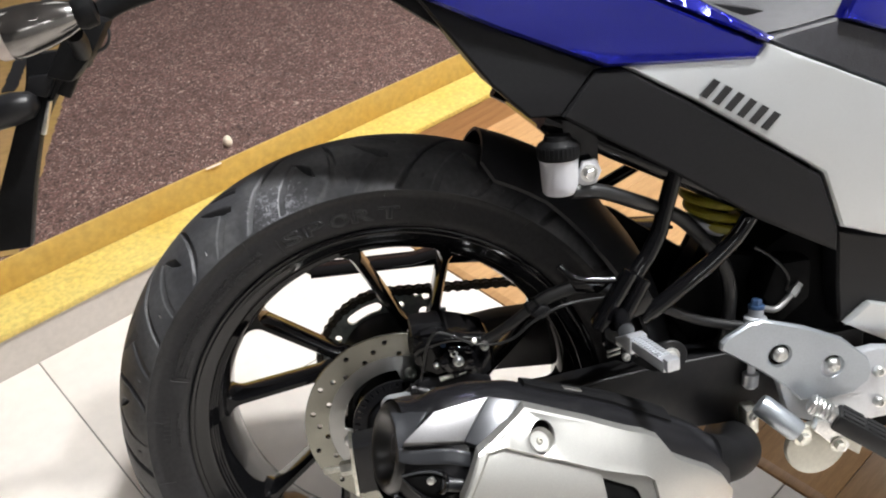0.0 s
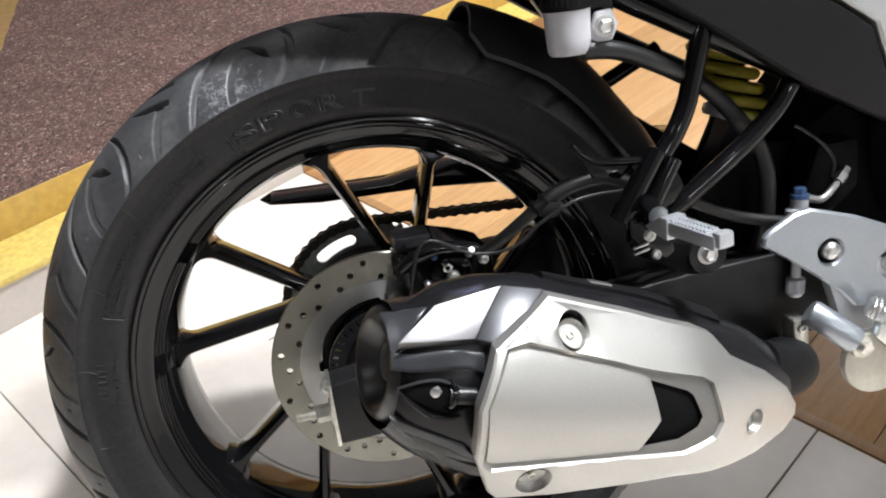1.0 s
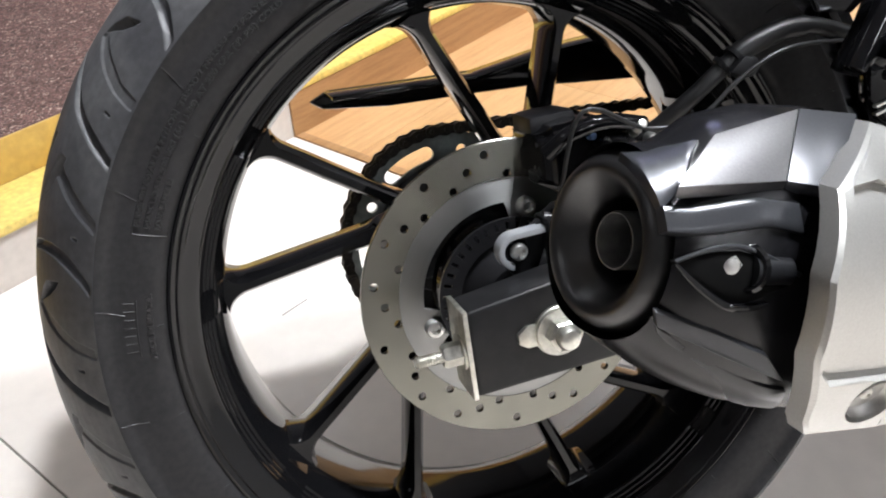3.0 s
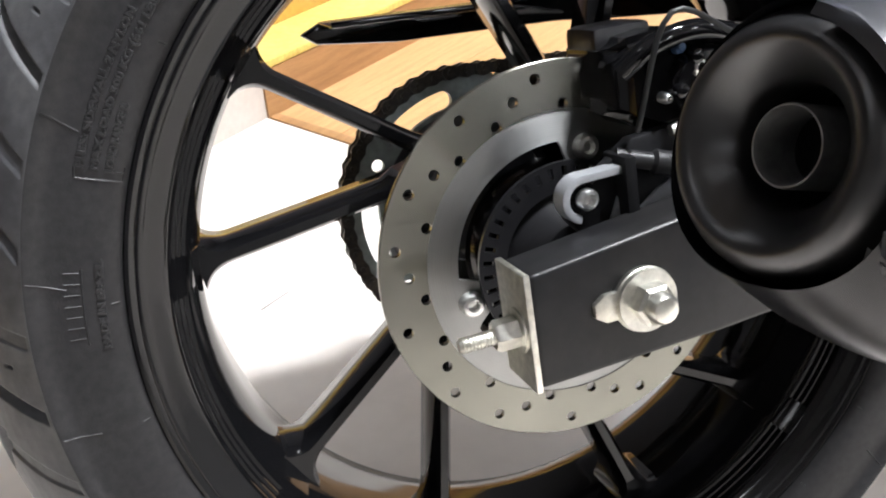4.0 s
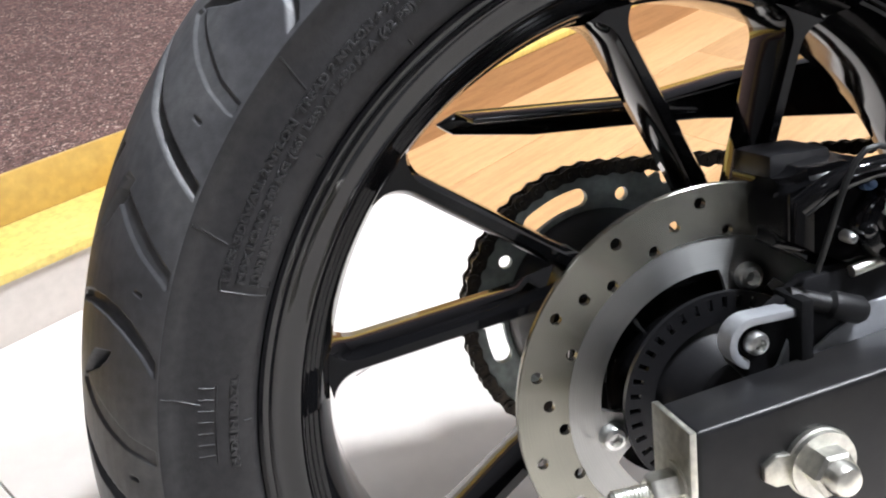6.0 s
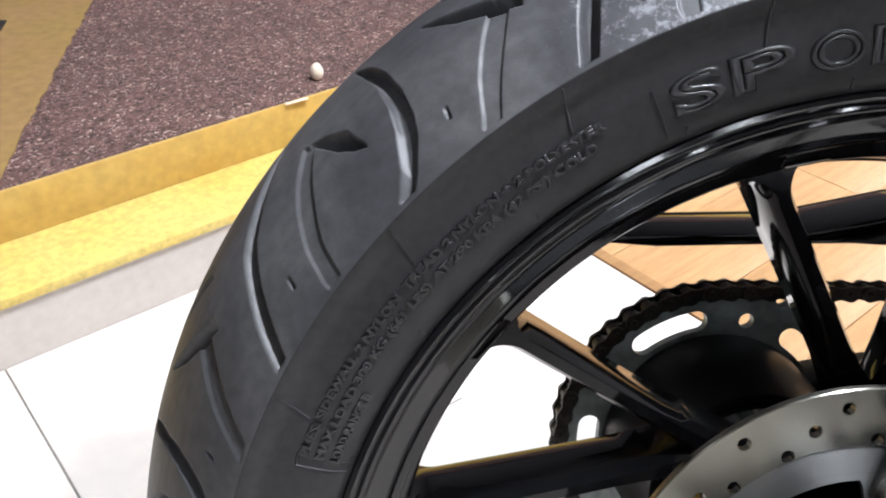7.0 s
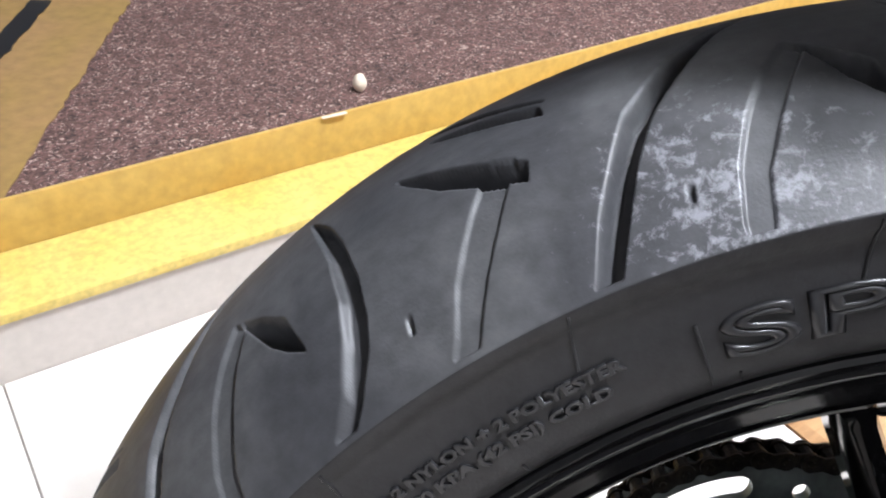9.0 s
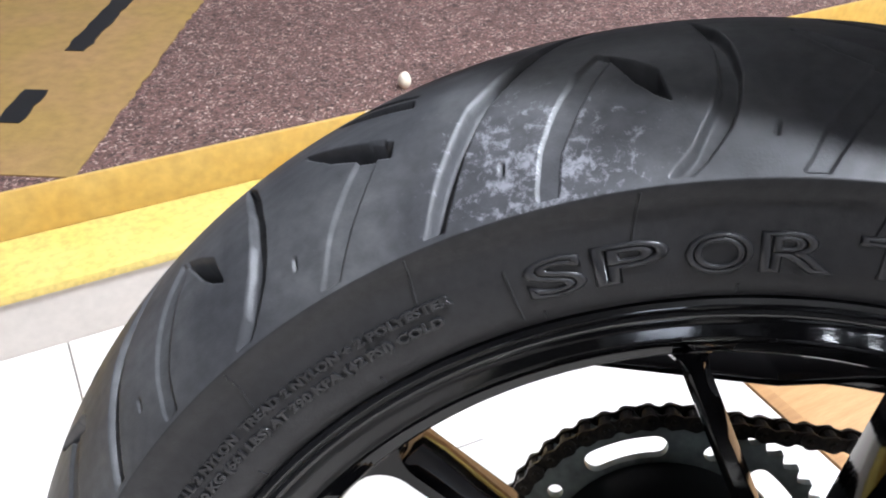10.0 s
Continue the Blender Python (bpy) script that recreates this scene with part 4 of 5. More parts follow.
silencer = part("silencer", loft([[slanted(x, 360 * k / 48) for k in range(48)] for x in np.linspace(-.018, .318, 39)], caps=False), shell_black, bike, "satin black exhaust silencer", 50)
END = Vector((-.0195, -.2565, .0975))
AIM = Vector((1, .20, -.30))
ringm = along(END, END + AIM)
part("end_cap", revolve([(.040, .0204), (.020, .0207), (.0135, .0214), (.0105, .0228), (.0030, .0288), (-.0004, .0318), (-.0022, .0346), (-.0018, .0372), (.0004, .0400), (.0040, .0427), (.0090, .0450), (.0160, .0468), (.024, .0478), (.036, .0480)], 80, ringm), cap_black, silencer, "semi-gloss black dished end cap", 50)
part("tail_pipe", revolve([(.044, .0126), (.0110, .0128), (.0095, .0133), (.0095, .0139), (.0110, .0144), (.044, .0144)], 56, ringm), pipe_steel, silencer, "dull steel tail pipe", 60)
part("pipe_hollow", revolve([(.030, 0), (.030, .0126), (.036, .0126), (.036, 0)], 40, ringm), dark_hollow, silencer)
part("cap_floor", revolve([(.039, .0142), (.039, .0208)], 40, ringm), dark_hollow, silencer)
# facets of the black rear cover; silver and grey paint their highlights in
U1, U2, U3, U4, U5, U6 = (-.0052, -.3082, .1313), (.0467, -.3085, .1228), (.0640, -.3170, .1175), (.0754, -.2801, .1462), (.1040, -.2840, .1385), (.0255, -.2889, .1454)
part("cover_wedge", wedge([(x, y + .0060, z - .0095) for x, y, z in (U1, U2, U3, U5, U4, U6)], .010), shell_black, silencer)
part("facet", wedge([U1, U2, U4, U6], .0070), facet_lit, silencer, "raised upper facet of the black cover, silvered as if lit")
part("facet", wedge([U2, U3, U5, U4], .0070), cover_half_lit, silencer, "raised upper facet of the black cover, greyed as if half lit")
part("side_band", facet([(-.010, 38), (.012, 38), (.034, 36), (.052, 33)], [(-.012, 22), (.012, 24), (.034, 24), (.050, 21)], .0022, .0030), cover_half_lit, silencer, "long side band of the black cover, greyed as if half lit")
# the eye is a dark patch on the skin, painted as recess shade
part("bolt_eye", facet([(-.010, 8), (-.002, 14), (.009, 18), (.020, 18), (.034, 13), (.044, 8)], [(-.010, 7), (-.002, -1), (.009, -5), (.020, -4), (.034, 1), (.044, 6)], .0006, .0006, m=8), dark_hollow, silencer, "dark eye-shaped patch, painted as the shade of a bolt recess")
part("eye_lip", tube([skin(x, f, .0014) for x, f in ((-.010, 7), (-.002, -1), (.009, -5), (.020, -4), (.028, -2))], lambda q: .0008 + .0012 * math.sin(math.pi * q), 10), gloss_black, silencer)
part("eye_lip", tube([skin(x, f, .0016) for x, f in ((-.010, 8), (-.002, 14), (.009, 18.5), (.020, 18.5), (.034, 13), (.044, 8))], .0010, 10), cover_half_lit, silencer)
part("facet", wedge([(-.0185, -.3065, .0775), (.006, -.3140, .0630), (.0275, -.3185, .0480), (.0385, -.3140, .0300), (.012, -.3100, .0480), (-.0175, -.3045, .0690)], .0040, .0010), cover_half_lit, silencer, "slanted lower facet of the black cover, greyed as if half lit")
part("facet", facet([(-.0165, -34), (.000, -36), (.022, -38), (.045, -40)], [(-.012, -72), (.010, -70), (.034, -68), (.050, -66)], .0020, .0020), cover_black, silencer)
part("top_cover", facet([(.114, 126), (.170, 124), (.262, 118)], [(.114, 90), (.170, 86), (.262, 70)], .0070, .0040), pipe_black, silencer, "black upper cover")
part("cover_slot", box(-.010, .010, -.0035, .0035, -.001, .0015, .001, m=along(skin(.163, 96, .004), skin(.180, 95, .004))), chrome_bolt, silencer, "bright bolt in the cover slot")
part("collar", facet([(-.012, 80), (.006, 78), (.022, 70)], [(-.010, 34), (-.007, 37), (.004, 49)], .0008, .0008), cover_half_lit, silencer)
# bolt, its lip and boss
b0, b1 = Vector((.0170, -.3045, .0925)), Vector((.0060, -.3400, .0950))
part("cover_bolt", join(hex_bolt(b0, b1, .0110, .0090, .0015), revolve([(.0090, 0), (.0090, .0042), (.0115, .0034), (.0122, 0)], 16, along(b0, b1))), chrome_bolt, silencer, "bright cover bolt")
part("bolt_lip", revolve([(0, .0085), (-.0015, .0100), (.0010, .0112), (.0030, .0100), (.0030, .0085)], 30, along(skin(.0225, 10, -.003), skin(.006, 10, .010))), gloss_black, silencer)
part("bolt_boss", revolve([(0, 0), (0, .0068), (.018, .0060), (.020, 0)], 24, along(skin(.0230, 9.5, -.001), skin(.046, 9, -.001))), cover_black, silencer)
part("pipe", tube([(.302, -.219, -.003), (.322, -.214, -.012), (.342, -.200, -.020), (.362, -.172, -.034), (.385, -.115, -.062), (.398, -.05, -.10)], lambda q: .0255 - .003 * q, 28), pipe_black, silencer, "black exhaust pipe")

# heat shield: bulging ridge falling away above and below
def shield_y(x, z, lift=0.0):
    d = z - (.085 - .36 * (x - .03))
    nose = .010 * math.log(1 + math.exp((x - .213) / .010))
    return -.3525 + .15 * (x - .03) + .55 * nose + (8.2 if d > 0 else 5.0) * d * d - lift


def finer(loop, n=12):
    """A closed loop with n steps along each side."""
    return [(a[0] + (b[0] - a[0]) * k / n, a[1] + (b[1] - a[1]) * k / n) for a, b in zip(loop, loop[1:] + loop[:1]) for k in range(n)]


def even_normals(ob, lift):
    """Shades the face of a shield part by the curve it is laid on."""
    me, e = ob.data, .0015
    normals = [c.vector.copy() for c in me.corner_normals]
    for poly in me.polygons:
        for li in poly.loop_indices:
            v = me.vertices[me.loops[li].vertex_index].co
            if abs(v.y - shield_y(v.x, v.z) - lift) < .0016:
                n = Vector(((shield_y(v.x + e, v.z) - shield_y(v.x - e, v.z)) / (2 * e), -1, (shield_y(v.x, v.z + e) - shield_y(v.x, v.z - e)) / (2 * e))).normalized()
                if n.dot(poly.normal) > .90:
                    normals[li] = n
    me.normals_split_custom_set(normals)


outline = [(.105, .1350), (.162, .1090), (.216, .0820), (.231, .0715), (.245, .0500), (.288, .0155), (.306, -.003), (.319, -.026), (.319, -.036), (.300, -.043), (.264, -.040), (.220, -.0265), (.180, -.0165), (.140, -.0125), (.084, -.0055), (.044, .0045), (.0370, .0170), (.029, .057), (.0355, .0915), (.0555, .1215)]
recess = [(.0640, .1195), (.0795, .1178), (.1270, .0942), (.1634, .0755), (.2041, .0575), (.2125, .0505), (.2165, .0208), (.2080, .0120), (.1828, .0085), (.1454, .0180), (.0400, .0425), (.0345, .0500), (.0415, .0890)]
foot = [(.0660, .1162), (.0795, .1145), (.1255, .0900), (.1600, .0705), (.1925, .0515), (.1965, .0470), (.2015, .0295), (.1965, .0235), (.1800, .0190), (.1475, .0232), (.0420, .0470), (.0372, .0520), (.0440, .0875)]
bolt_spots = [(.1142, .1133, .0108), (.0690, .0204, .0115), (.2555, -.0022, .0085)]
shield = part("heat_shield", panel([outline, recess] + [circle(x, z, r, 20) for x, z, r in bolt_spots], shield_y, .014, .0022, .011, 6), shield_silver, silencer, "brushed silver heat shield", 24)
even_normals(shield, 0)
inner_panel = [(.0360, .0480), (.0425, .0885), (.0645, .1185), (.080, .1170), (.1640, .0740), (.1642, .0660), (.1668, .0390), (.1487, .0200), (.1440, .0190), (.044, .0440)]
sheet = part("shield_panel", panel([inner_panel], lambda x, z: shield_y(x, z) + .0042, .006, .001, .011, 6), shield_silver, shield, "recessed centre panel", 24)
even_normals(sheet, .0042)
slope = bmesh.new()
upper = [slope.verts.new((x, shield_y(x, z) + .0030, z)) for x, z in finer(recess)]
lower = [slope.verts.new((x, shield_y(x, z) + .0056, z)) for x, z in finer(foot)]
for k in range(len(upper)):
    slope.faces.new((upper[k - 1], upper[k], lower[k], lower[k - 1]))
bmesh.ops.solidify(slope, geom=slope.faces[:], thickness=.0015)
part("recess_slope", slope, shield_silver, shield, "sloped edge of the recess", 25)
# a near-black sheet gives the gap behind the panel its shade
part("vent_shade_sheet", panel([[(.0665, .1235), (.0455, .087), (.0395, .044), (.046, .0365), (.1410, .0120), (.192, .0020), (.2115, .0145), (.2195, .0235), (.2125, .0505), (.207, .0570), (.140, .0920)]], lambda x, z: shield_y(x, z) + .0085, .003, .0005), dark_hollow, shield, "near-black sheet behind the panel, standing for shade in the vent")
for x, z, r in bolt_spots:
    e = .002
    nrm = Vector((-(shield_y(x + e, z) - shield_y(x - e, z)) / (2 * e), 1, -(shield_y(x, z + e) - shield_y(x, z - e)) / (2 * e))).normalized()
    p = Vector((x, shield_y(x, z), z)) + nrm * .0008
    part("shield_cup", revolve([(0, r * 1.05), (.0032, r * .97), (.0046, r * .84), (.0050, 0)], 32, along(p, p + nrm)), shield_silver, shield)
    part("shield_bolt", cap_bolt(p + nrm * .0050, p, r * .55, .0022), zinc, shield)

# ---- rear caliper and its hanger ----
caliper = loft([[(x, y0, zt), (x, y1, zt), (x, y1, zb), (x, y0, zb)] for x, y0, y1, zt, zb in ((.024, -.060, -.018, .106, .080), (.032, -.076, -.012, .116, .072), (.060, -.084, -.008, .120, .060), (.095, -.082, -.010, .110, .052), (.118, -.072, -.014, .100, .056))])
bmesh.ops.bevel(caliper, geom=caliper.edges[:], offset=0.006, segments=3, affect="EDGES")
cal = part("brake_caliper", caliper, gloss_black, bike, "gloss black rear brake caliper")
part("pad_spring", box(.028, .064, -.056, -.020, .106, .123, .005), satin_black, cal)
for p, s in (((.070, -.084, .097), .0105), ((.106, -.078, .096), .010), ((.050, -.083, .084), .006)):
    part("caliper_bolt", cap_bolt(p, (p[0], -.3, p[2] - .01), s, .008), chrome_bolt, cal)
part("piston_boss", revolve([(0, 0), (0, .0205), (.006, .0200), (.010, .0170), (.011, .0120), (.009, .0100), (.009, 0)], 40, along((.074, -.080, .088), (.072, -.2, .082))), gloss_black, cal)
part("piston_bolt", cap_bolt((.074, -.091, .0882), (.072, -.2, .082), .0120, .006), chrome_bolt, cal, "bright socket bolt")
for k in range(5):
    a = radians(40 + 72 * k)
    p = (.074 + .0165 * math.cos(a), -.0885, .088 + .0165 * math.sin(a))
    part("caliper_lug", revolve([(0, 0), (0, .0042), (.004, .0038), (.005, .002), (.005, 0)], 12, along(p, (p[0], -.2, p[2] - .004))), gloss_black, cal)
part("caliper_bridge", tube([(.030, -.078, .100), (.045, -.086, .112), (.070, -.088, .116), (.100, -.084, .108)], .0060), gloss_black, cal)
part("bleed_nipple", revolve([(0, 0), (0, .0036), (.006, .0036), (.007, .0022), (.013, .0022), (.014, .0030), (.016, .0030), (.017, 0)], 14, along((.092, -.084, .104), (.094, -.12, .125))), zinc, cal)
part("pad_pin", revolve([(0, 0), (0, .0030), (.030, .0030), (.030, 0)], 12, along((.052, -.086, .066), (.090, -.084, .072))), zinc, cal)
part("bleed_cap", revolve([(0, 0), (0, .0030), (.005, .0030), (.006, .0022), (.008, .0020), (.0085, 0)], 16, along((.060, -.084, .108), (.05, -.16, .12))), blue_dab, cal, "blue paint dab on the fitting")
part("hanger", prism([(-.012, .030), (.010, .052), (.030, .066), (.080, .070), (.110, .055), (.115, .030), (.070, .022), (.040, .030), (.030, .020), (.0, .016)], -.084, -.074, .002), satin_black, cal)
part("guide_pin", revolve([(0, 0), (0, .0048), (.020, .0048), (.022, .0070), (.036, .0070), (.039, .005), (.040, 0)], 20, along((.020, -.082, .058), (.060, -.092, .045))), hose_rubber, cal, "rubber guide pin boot")
loop = [(-.0040 + .0132 * math.cos(a), .0415 + .0132 * math.sin(a)) for a in np.linspace(math.pi * .50, math.pi * 1.42, 18)] + [(-.0040 + .0088 * math.cos(a), .0415 + .0088 * math.sin(a)) for a in np.linspace(math.pi * 1.42, math.pi * .50, 18)] + [(.020, .0506), (.020, .0550)]
part("sensor_bracket", prism(loop, -.0920, -.0800, .0012), cast_alloy, cal, "looped alloy speed sensor bracket")
part("sensor_boss", revolve([(0, 0), (0, .0092), (.006, .0088), (.0075, .0070), (.0075, 0)], 32, along((-.0035, -.0800, .0415), (-.0035, -.2, .0415))), plastic_black, cal)
part("sensor_bolt", cap_bolt((-.0025, -.0885, .0412), (-.0025, -.2, .0412), .0118, .006), chrome_bolt, cal)
part("sensor_body", box(.018, .025, -.096, -.072, .022, .060, .002), plastic_black, cal)
part("sensor_web", prism([(.002, .020), (.012, .024), (.022, .046), (.028, .026), (.042, .036), (.064, .048), (.085, .050), (.105, .044), (.118, .030), (.118, .012)], -.086, -.076, .002), cast_alloy, cal, "cast alloy web")

# ---- mudguard, frame tubes and hoses ----
rows = []
for k in range(19):
    a = 67.5 - 66 * k / 18
    rr = .352 - .016 * min(1, k / 8) + .012 * min(1, k / 4)
    half = .058 + .018 * min(1, k / 6)
    ring_out = [polar(a, rr - .0012 * abs(s) ** 2.4 * 34 * (1 if k else .6), s * half) for s in np.linspace(-1, 1, 13)]
    ring_in = [polar(a, rr - .004 - .0012 * abs(s) ** 2.4 * 34 * (1 if k else .6), s * (half - .003)) for s in np.linspace(1, -1, 13)]
    rows.append(ring_out + ring_in)
part("rear_mudguard", loft(rows), hugger_black, bike, "matt black rear hugger mudguard", 50)


def tubes(name, pts, r, material, label=""):
    return part(name, tube(pts, r), material, bike, label)


frame_tube = tubes("subframe", [(.18, -.116, .352), (.30, -.116, .284), (.42, -.112, .218), (.56, -.105, .135)], .0115, tube_black, "gloss black tubular subframe")
part("far_rail", tube([(.18, .125, .345), (.30, .128, .268), (.56, .115, .115)], .0115), tube_black, frame_tube)
part("far_strut", tube([(.309, .124, .284), (.262, .132, .172), (.236, .136, .128)], .0100, 20, smooth=False), tube_black, frame_tube)
part("gusset", tube([(.205, .05, .345), (.275, .125, .262)], .0095, smooth=False), tube_black, frame_tube)
part("frame_link", tube([(.366, .09, .238), (.292, .09, .205)], .0085, smooth=False), tube_black, frame_tube)
part("cross_tube", tube([(.20, -.12, .33), (.20, .12, .33)], .010, smooth=False), tube_black, frame_tube)

# pillion footrest
pegm = along((.2345, -.2050, .1385), (.2499, -.280, .1395))
peg = part("pillion_footrest", box(0, .066, -.0082, .0082, -.0060, .0060, .0025, m=pegm), cast_alloy, bike, "ribbed alloy pillion footrest")
bm = bmesh.new()
for k in range(11):
    for sgn in (-1, 1):
        box(.008 + .0044 * k, .0102 + .0044 * k, .0038 * sgn - .0024, .0038 * sgn + .0024, .0057, .0075, 0, bm, pegm)
part("ribs", bm, cast_alloy, peg)
part("peg_clevis", prism([(-.020, -.004), (-.012, -.0060), (.010, -.0105), (.012, .0085), (.002, .0085)], -.0095, .0095, .0015, m=pegm), cast_alloy, peg)
part("peg_knob", box(.062, .071, -.0070, .0070, -.004, .0088, .0025, m=pegm), cast_alloy, peg)
part("peg_arm", tube([(.243, -.148, .140), (.236, -.172, .140), (.2335, -.190, .141)], .0085), gloss_black, peg)
part("peg_pin", cap_bolt((.240, -.170, .126), (.243, -.20, .118), .010, .008), chrome_bolt, peg)

# rear brake fluid reservoir
RES = Vector((.1905, -.1300, .2765))
up = Matrix.Translation(RES) @ Matrix(((0, 1, 0, 0), (0, 0, 1, 0), (1, 0, 0, 0), (0, 0, 0, 1)))
res = part("fluid_reservoir", revolve([(0, 0), (0, .016), (.003, .0180), (.014, .0186), (.034, .0192), (.036, .0198), (.036, 0)], 40, up), white_plastic, bike, "translucent white brake fluid reservoir")
bm = revolve([(.0365, 0), (.0365, .0205), (.039, .0212), (.049, .0210), (.052, .0195), (.0555, .014), (.060, .013), (.061, 0)], 48, up)
flutes = [[RES + Vector(((.0202 + .0014 * (k % 4 < 2)) * math.cos(2 * math.pi * k / 120), (.0202 + .0014 * (k % 4 < 2)) * math.sin(2 * math.pi * k / 120), h)) for k in range(120)] for h in (.0395, .0495)]
loft(flutes, bm)
part("cap", bm, plastic_black, res, "ribbed black screw cap")
part("reservoir_bolt", hex_bolt((.2175, -.140, .296), (.217, -.2, .292), .0125, .006, .0025), chrome_bolt, res)
part("reservoir_tab", prism([(.205, .288), (.212, .308), (.226, .309), (.231, .296), (.225, .284), (.212, .282)], -.1405, -.133, .002), white_plastic, res)
part("reservoir_bracket", box(.196, .232, -.128, -.120, .296, .350, .002), gloss_black, res)
tubes("sensor_wire", [(.030, -.090, .070), (.050, -.098, .128), (.095, -.098, .108), (.130, -.106, .110), (.160, -.110, .131), (.196, -.112, .145), (.26, -.10, .14)], .0015, hose_rubber, "thin black sensor wire")

# shock absorber with its spring
coil = []
for k in range(60):
    a = 2 * math.pi * k / 12
    coil.append(Vector((.390 + .024 * (k / 59) + .027 * math.cos(a), .027 * math.sin(a), .246 - .080 * (k / 59) - .006 * math.cos(a))))
shock = part("shock_absorber", tube([(.385, 0, .28), (.420, 0, .150), (.440, 0, .07)], .016, smooth=False), satin_black, bike, "rear shock absorber")
part("spring", tube(coil, .0060, 10, cuts=3), spring_yellow, shock, "yellow painted coil spring")
part("adjuster_ring", revolve([(-.004, .016), (-.004, .024), (.000, .027), (.007, .027), (.009, .022), (.009, .016)], 36, along((.398, 0, .168), (.420, 0, .215))), cast_alloy, shock, "grey alloy adjuster ring")
part("linkage", loft([[(x, -w, z + .010), (x, w, z + .010), (x + .016, w, z - .006), (x + .016, -w, z - .006)] for x, z, w in ((.398, .165, .017), (.384, .135, .014), (.366, .105, .016), (.350, .060, .018))]), satin_black, shock)

# dark engine and frame behind
# its front end is an unseen stand-in, lengthened to shadow the floor
part("frame_spar", loft([[(x, -w, zt), (x, w, zt), (x, w, zb), (x, -w, zb)] for x, w, zt, zb in ((.436, .065, .148, -.05), (.50, .085, .20, -.08), (.75, .13, .34, -.11), (1.25, .15, .40, -.12))]), spar_black, bike, "black frame and engine block")
part("inner_guard", prism([(.335, .125), (.39, .152), (.44, .145), (.44, .06), (.36, .03), (.33, .09)], -.060, -.045, .006), spar_black, bike)
part("air_box", prism([(.435, .15), (.48, .15), (.48, .10), (.44, .07), (.42, .11)], -.105, -.06, .010), spar_black, bike)
# added block under the tail; it casts the shadow on the tyre's top
part("tail_shadow_block", prism([(-.10, .585), (-.09, .552), (.02, .492), (.07, .485), (.05, .56)], -.085, .085, .006), plastic_black, bike, "black block added under the tail to shade the tyre")
part("under_tray", prism([(.02, .50), (.20, .365), (.45, .235), (.55, .20), (.60, .30), (.45, .42), (.25, .47)], -.11, .11, .006), plastic_black, bike, "black under-seat tray")

# ---- tail panels and seat ----
def side_y(x, z):
    return -.151 + .45 * (z - .36) ** 2 + .10 * max(0, z - .38) + .04 * max(0, .25 - x)


part("tail_lower", panel([[(-.02, .545), (.070, .478), (.128, .394), (.162, .3585), (.192, .3570), (.226, .3965), (.236, .3990), (.150, .440), (.04, .51), (-.02, .57)]], lambda x, z: side_y(x, z) + .004, .06, .003), panel_black, bike, "black lower tail panel")
part("side_cover", panel([[(.192, .3570), (.226, .3965), (.256, .3955), (.330, .348), (.461, .2590), (.487, .195), (.490, .166), (.40, .217), (.30, .287)]], side_y, .03, .003), panel_black, bike, "textured black side cover")
silver = part("silver_panel", panel([[(.250, .4000), (.384, .3915), (.396, .4030), (.521, .3440), (.64, .27), (.64, .16), (.54, .178), (.490, .196), (.463, .2620), (.332, .3510)]], lambda x, z: side_y(x, z) - .001, .03, .003), silver_paint, bike, "silver painted side panel")
for k in range(6):
    # six upright marks stand for the badge
    u = k / 5
    cx, cz = .337 + .063 * u, .3665 - .0405 * u
    m = Matrix.Translation((cx, side_y(cx, cz) - .0030, cz)) @ Matrix.Rotation(radians(33), 4, "Y") @ Matrix(((1, 0, .22, 0), (0, 1, 0, 0), (0, 0, 1, 0), (0, 0, 0, 1)))
    part("badge_mark", box(-.0038, .0038, -.0006, .0010, -.0100, .0100, 0, m=m), print_black, silver)
blue = panel([[(.010, .545), (.070, .482), (.140, .445), (.236, .4000), (.384, .3890), (.394, .4020), (.330, .4330), (.276, .4600), (.16, .53)]], lambda x, z: side_y(x, z) - .005 - .16 * max(0, z - .402 - .10 * (.39 - x)), .03, .004)
blue_part = part("blue_panel", blue, blue_paint, bike, "glossy metallic blue tail panel")
part("blue_top", panel([[(.02, .56), (.16, .532), (.276, .4620), (.395, .4040), (.402, .4080), (.30, .470), (.17, .545), (.02, .60)]], lambda x, z: side_y(x, z) - .012 + .5 * max(0, z - .40 - .42 * max(0, .395 - x)), .03, .003), blue_paint, blue_part)
part("blue_front", panel([[(.475, .4160), (.52, .400), (.60, .37), (.62, .40), (.56, .45), (.49, .440)]], lambda x, z: side_y(x, z) - .004, .02, .003), blue_paint, bike, "glossy blue front panel tip")
seat = loft([[(x, y * w, z0 + h * (1 - abs(y) ** 2.6)) for y in np.linspace(-1, 1, 15)] + [(x, w * .9, z0 - .04), (x, -w * .9, z0 - .04)] for x, w, z0, h in ((.16, .10, .535, .04), (.26, .118, .472, .05), (.34, .126, .432, .055), (.392, .128, .408, .055), (.43, .128, .411, .05), (.49, .128, .420, .05), (.56, .125, .43, .05), (.70, .12, .45, .05))])
part("seat", seat, seat_black, bike, "black vinyl seat", 60)
part("seat_side", panel([[(.396, .4050), (.474, .4160), (.53, .395), (.62, .34), (.64, .27), (.60, .300), (.521, .3460)]], lambda x, z: side_y(x, z) + .006, .03, .003), seat_black, bike, "grey-black seat flank")
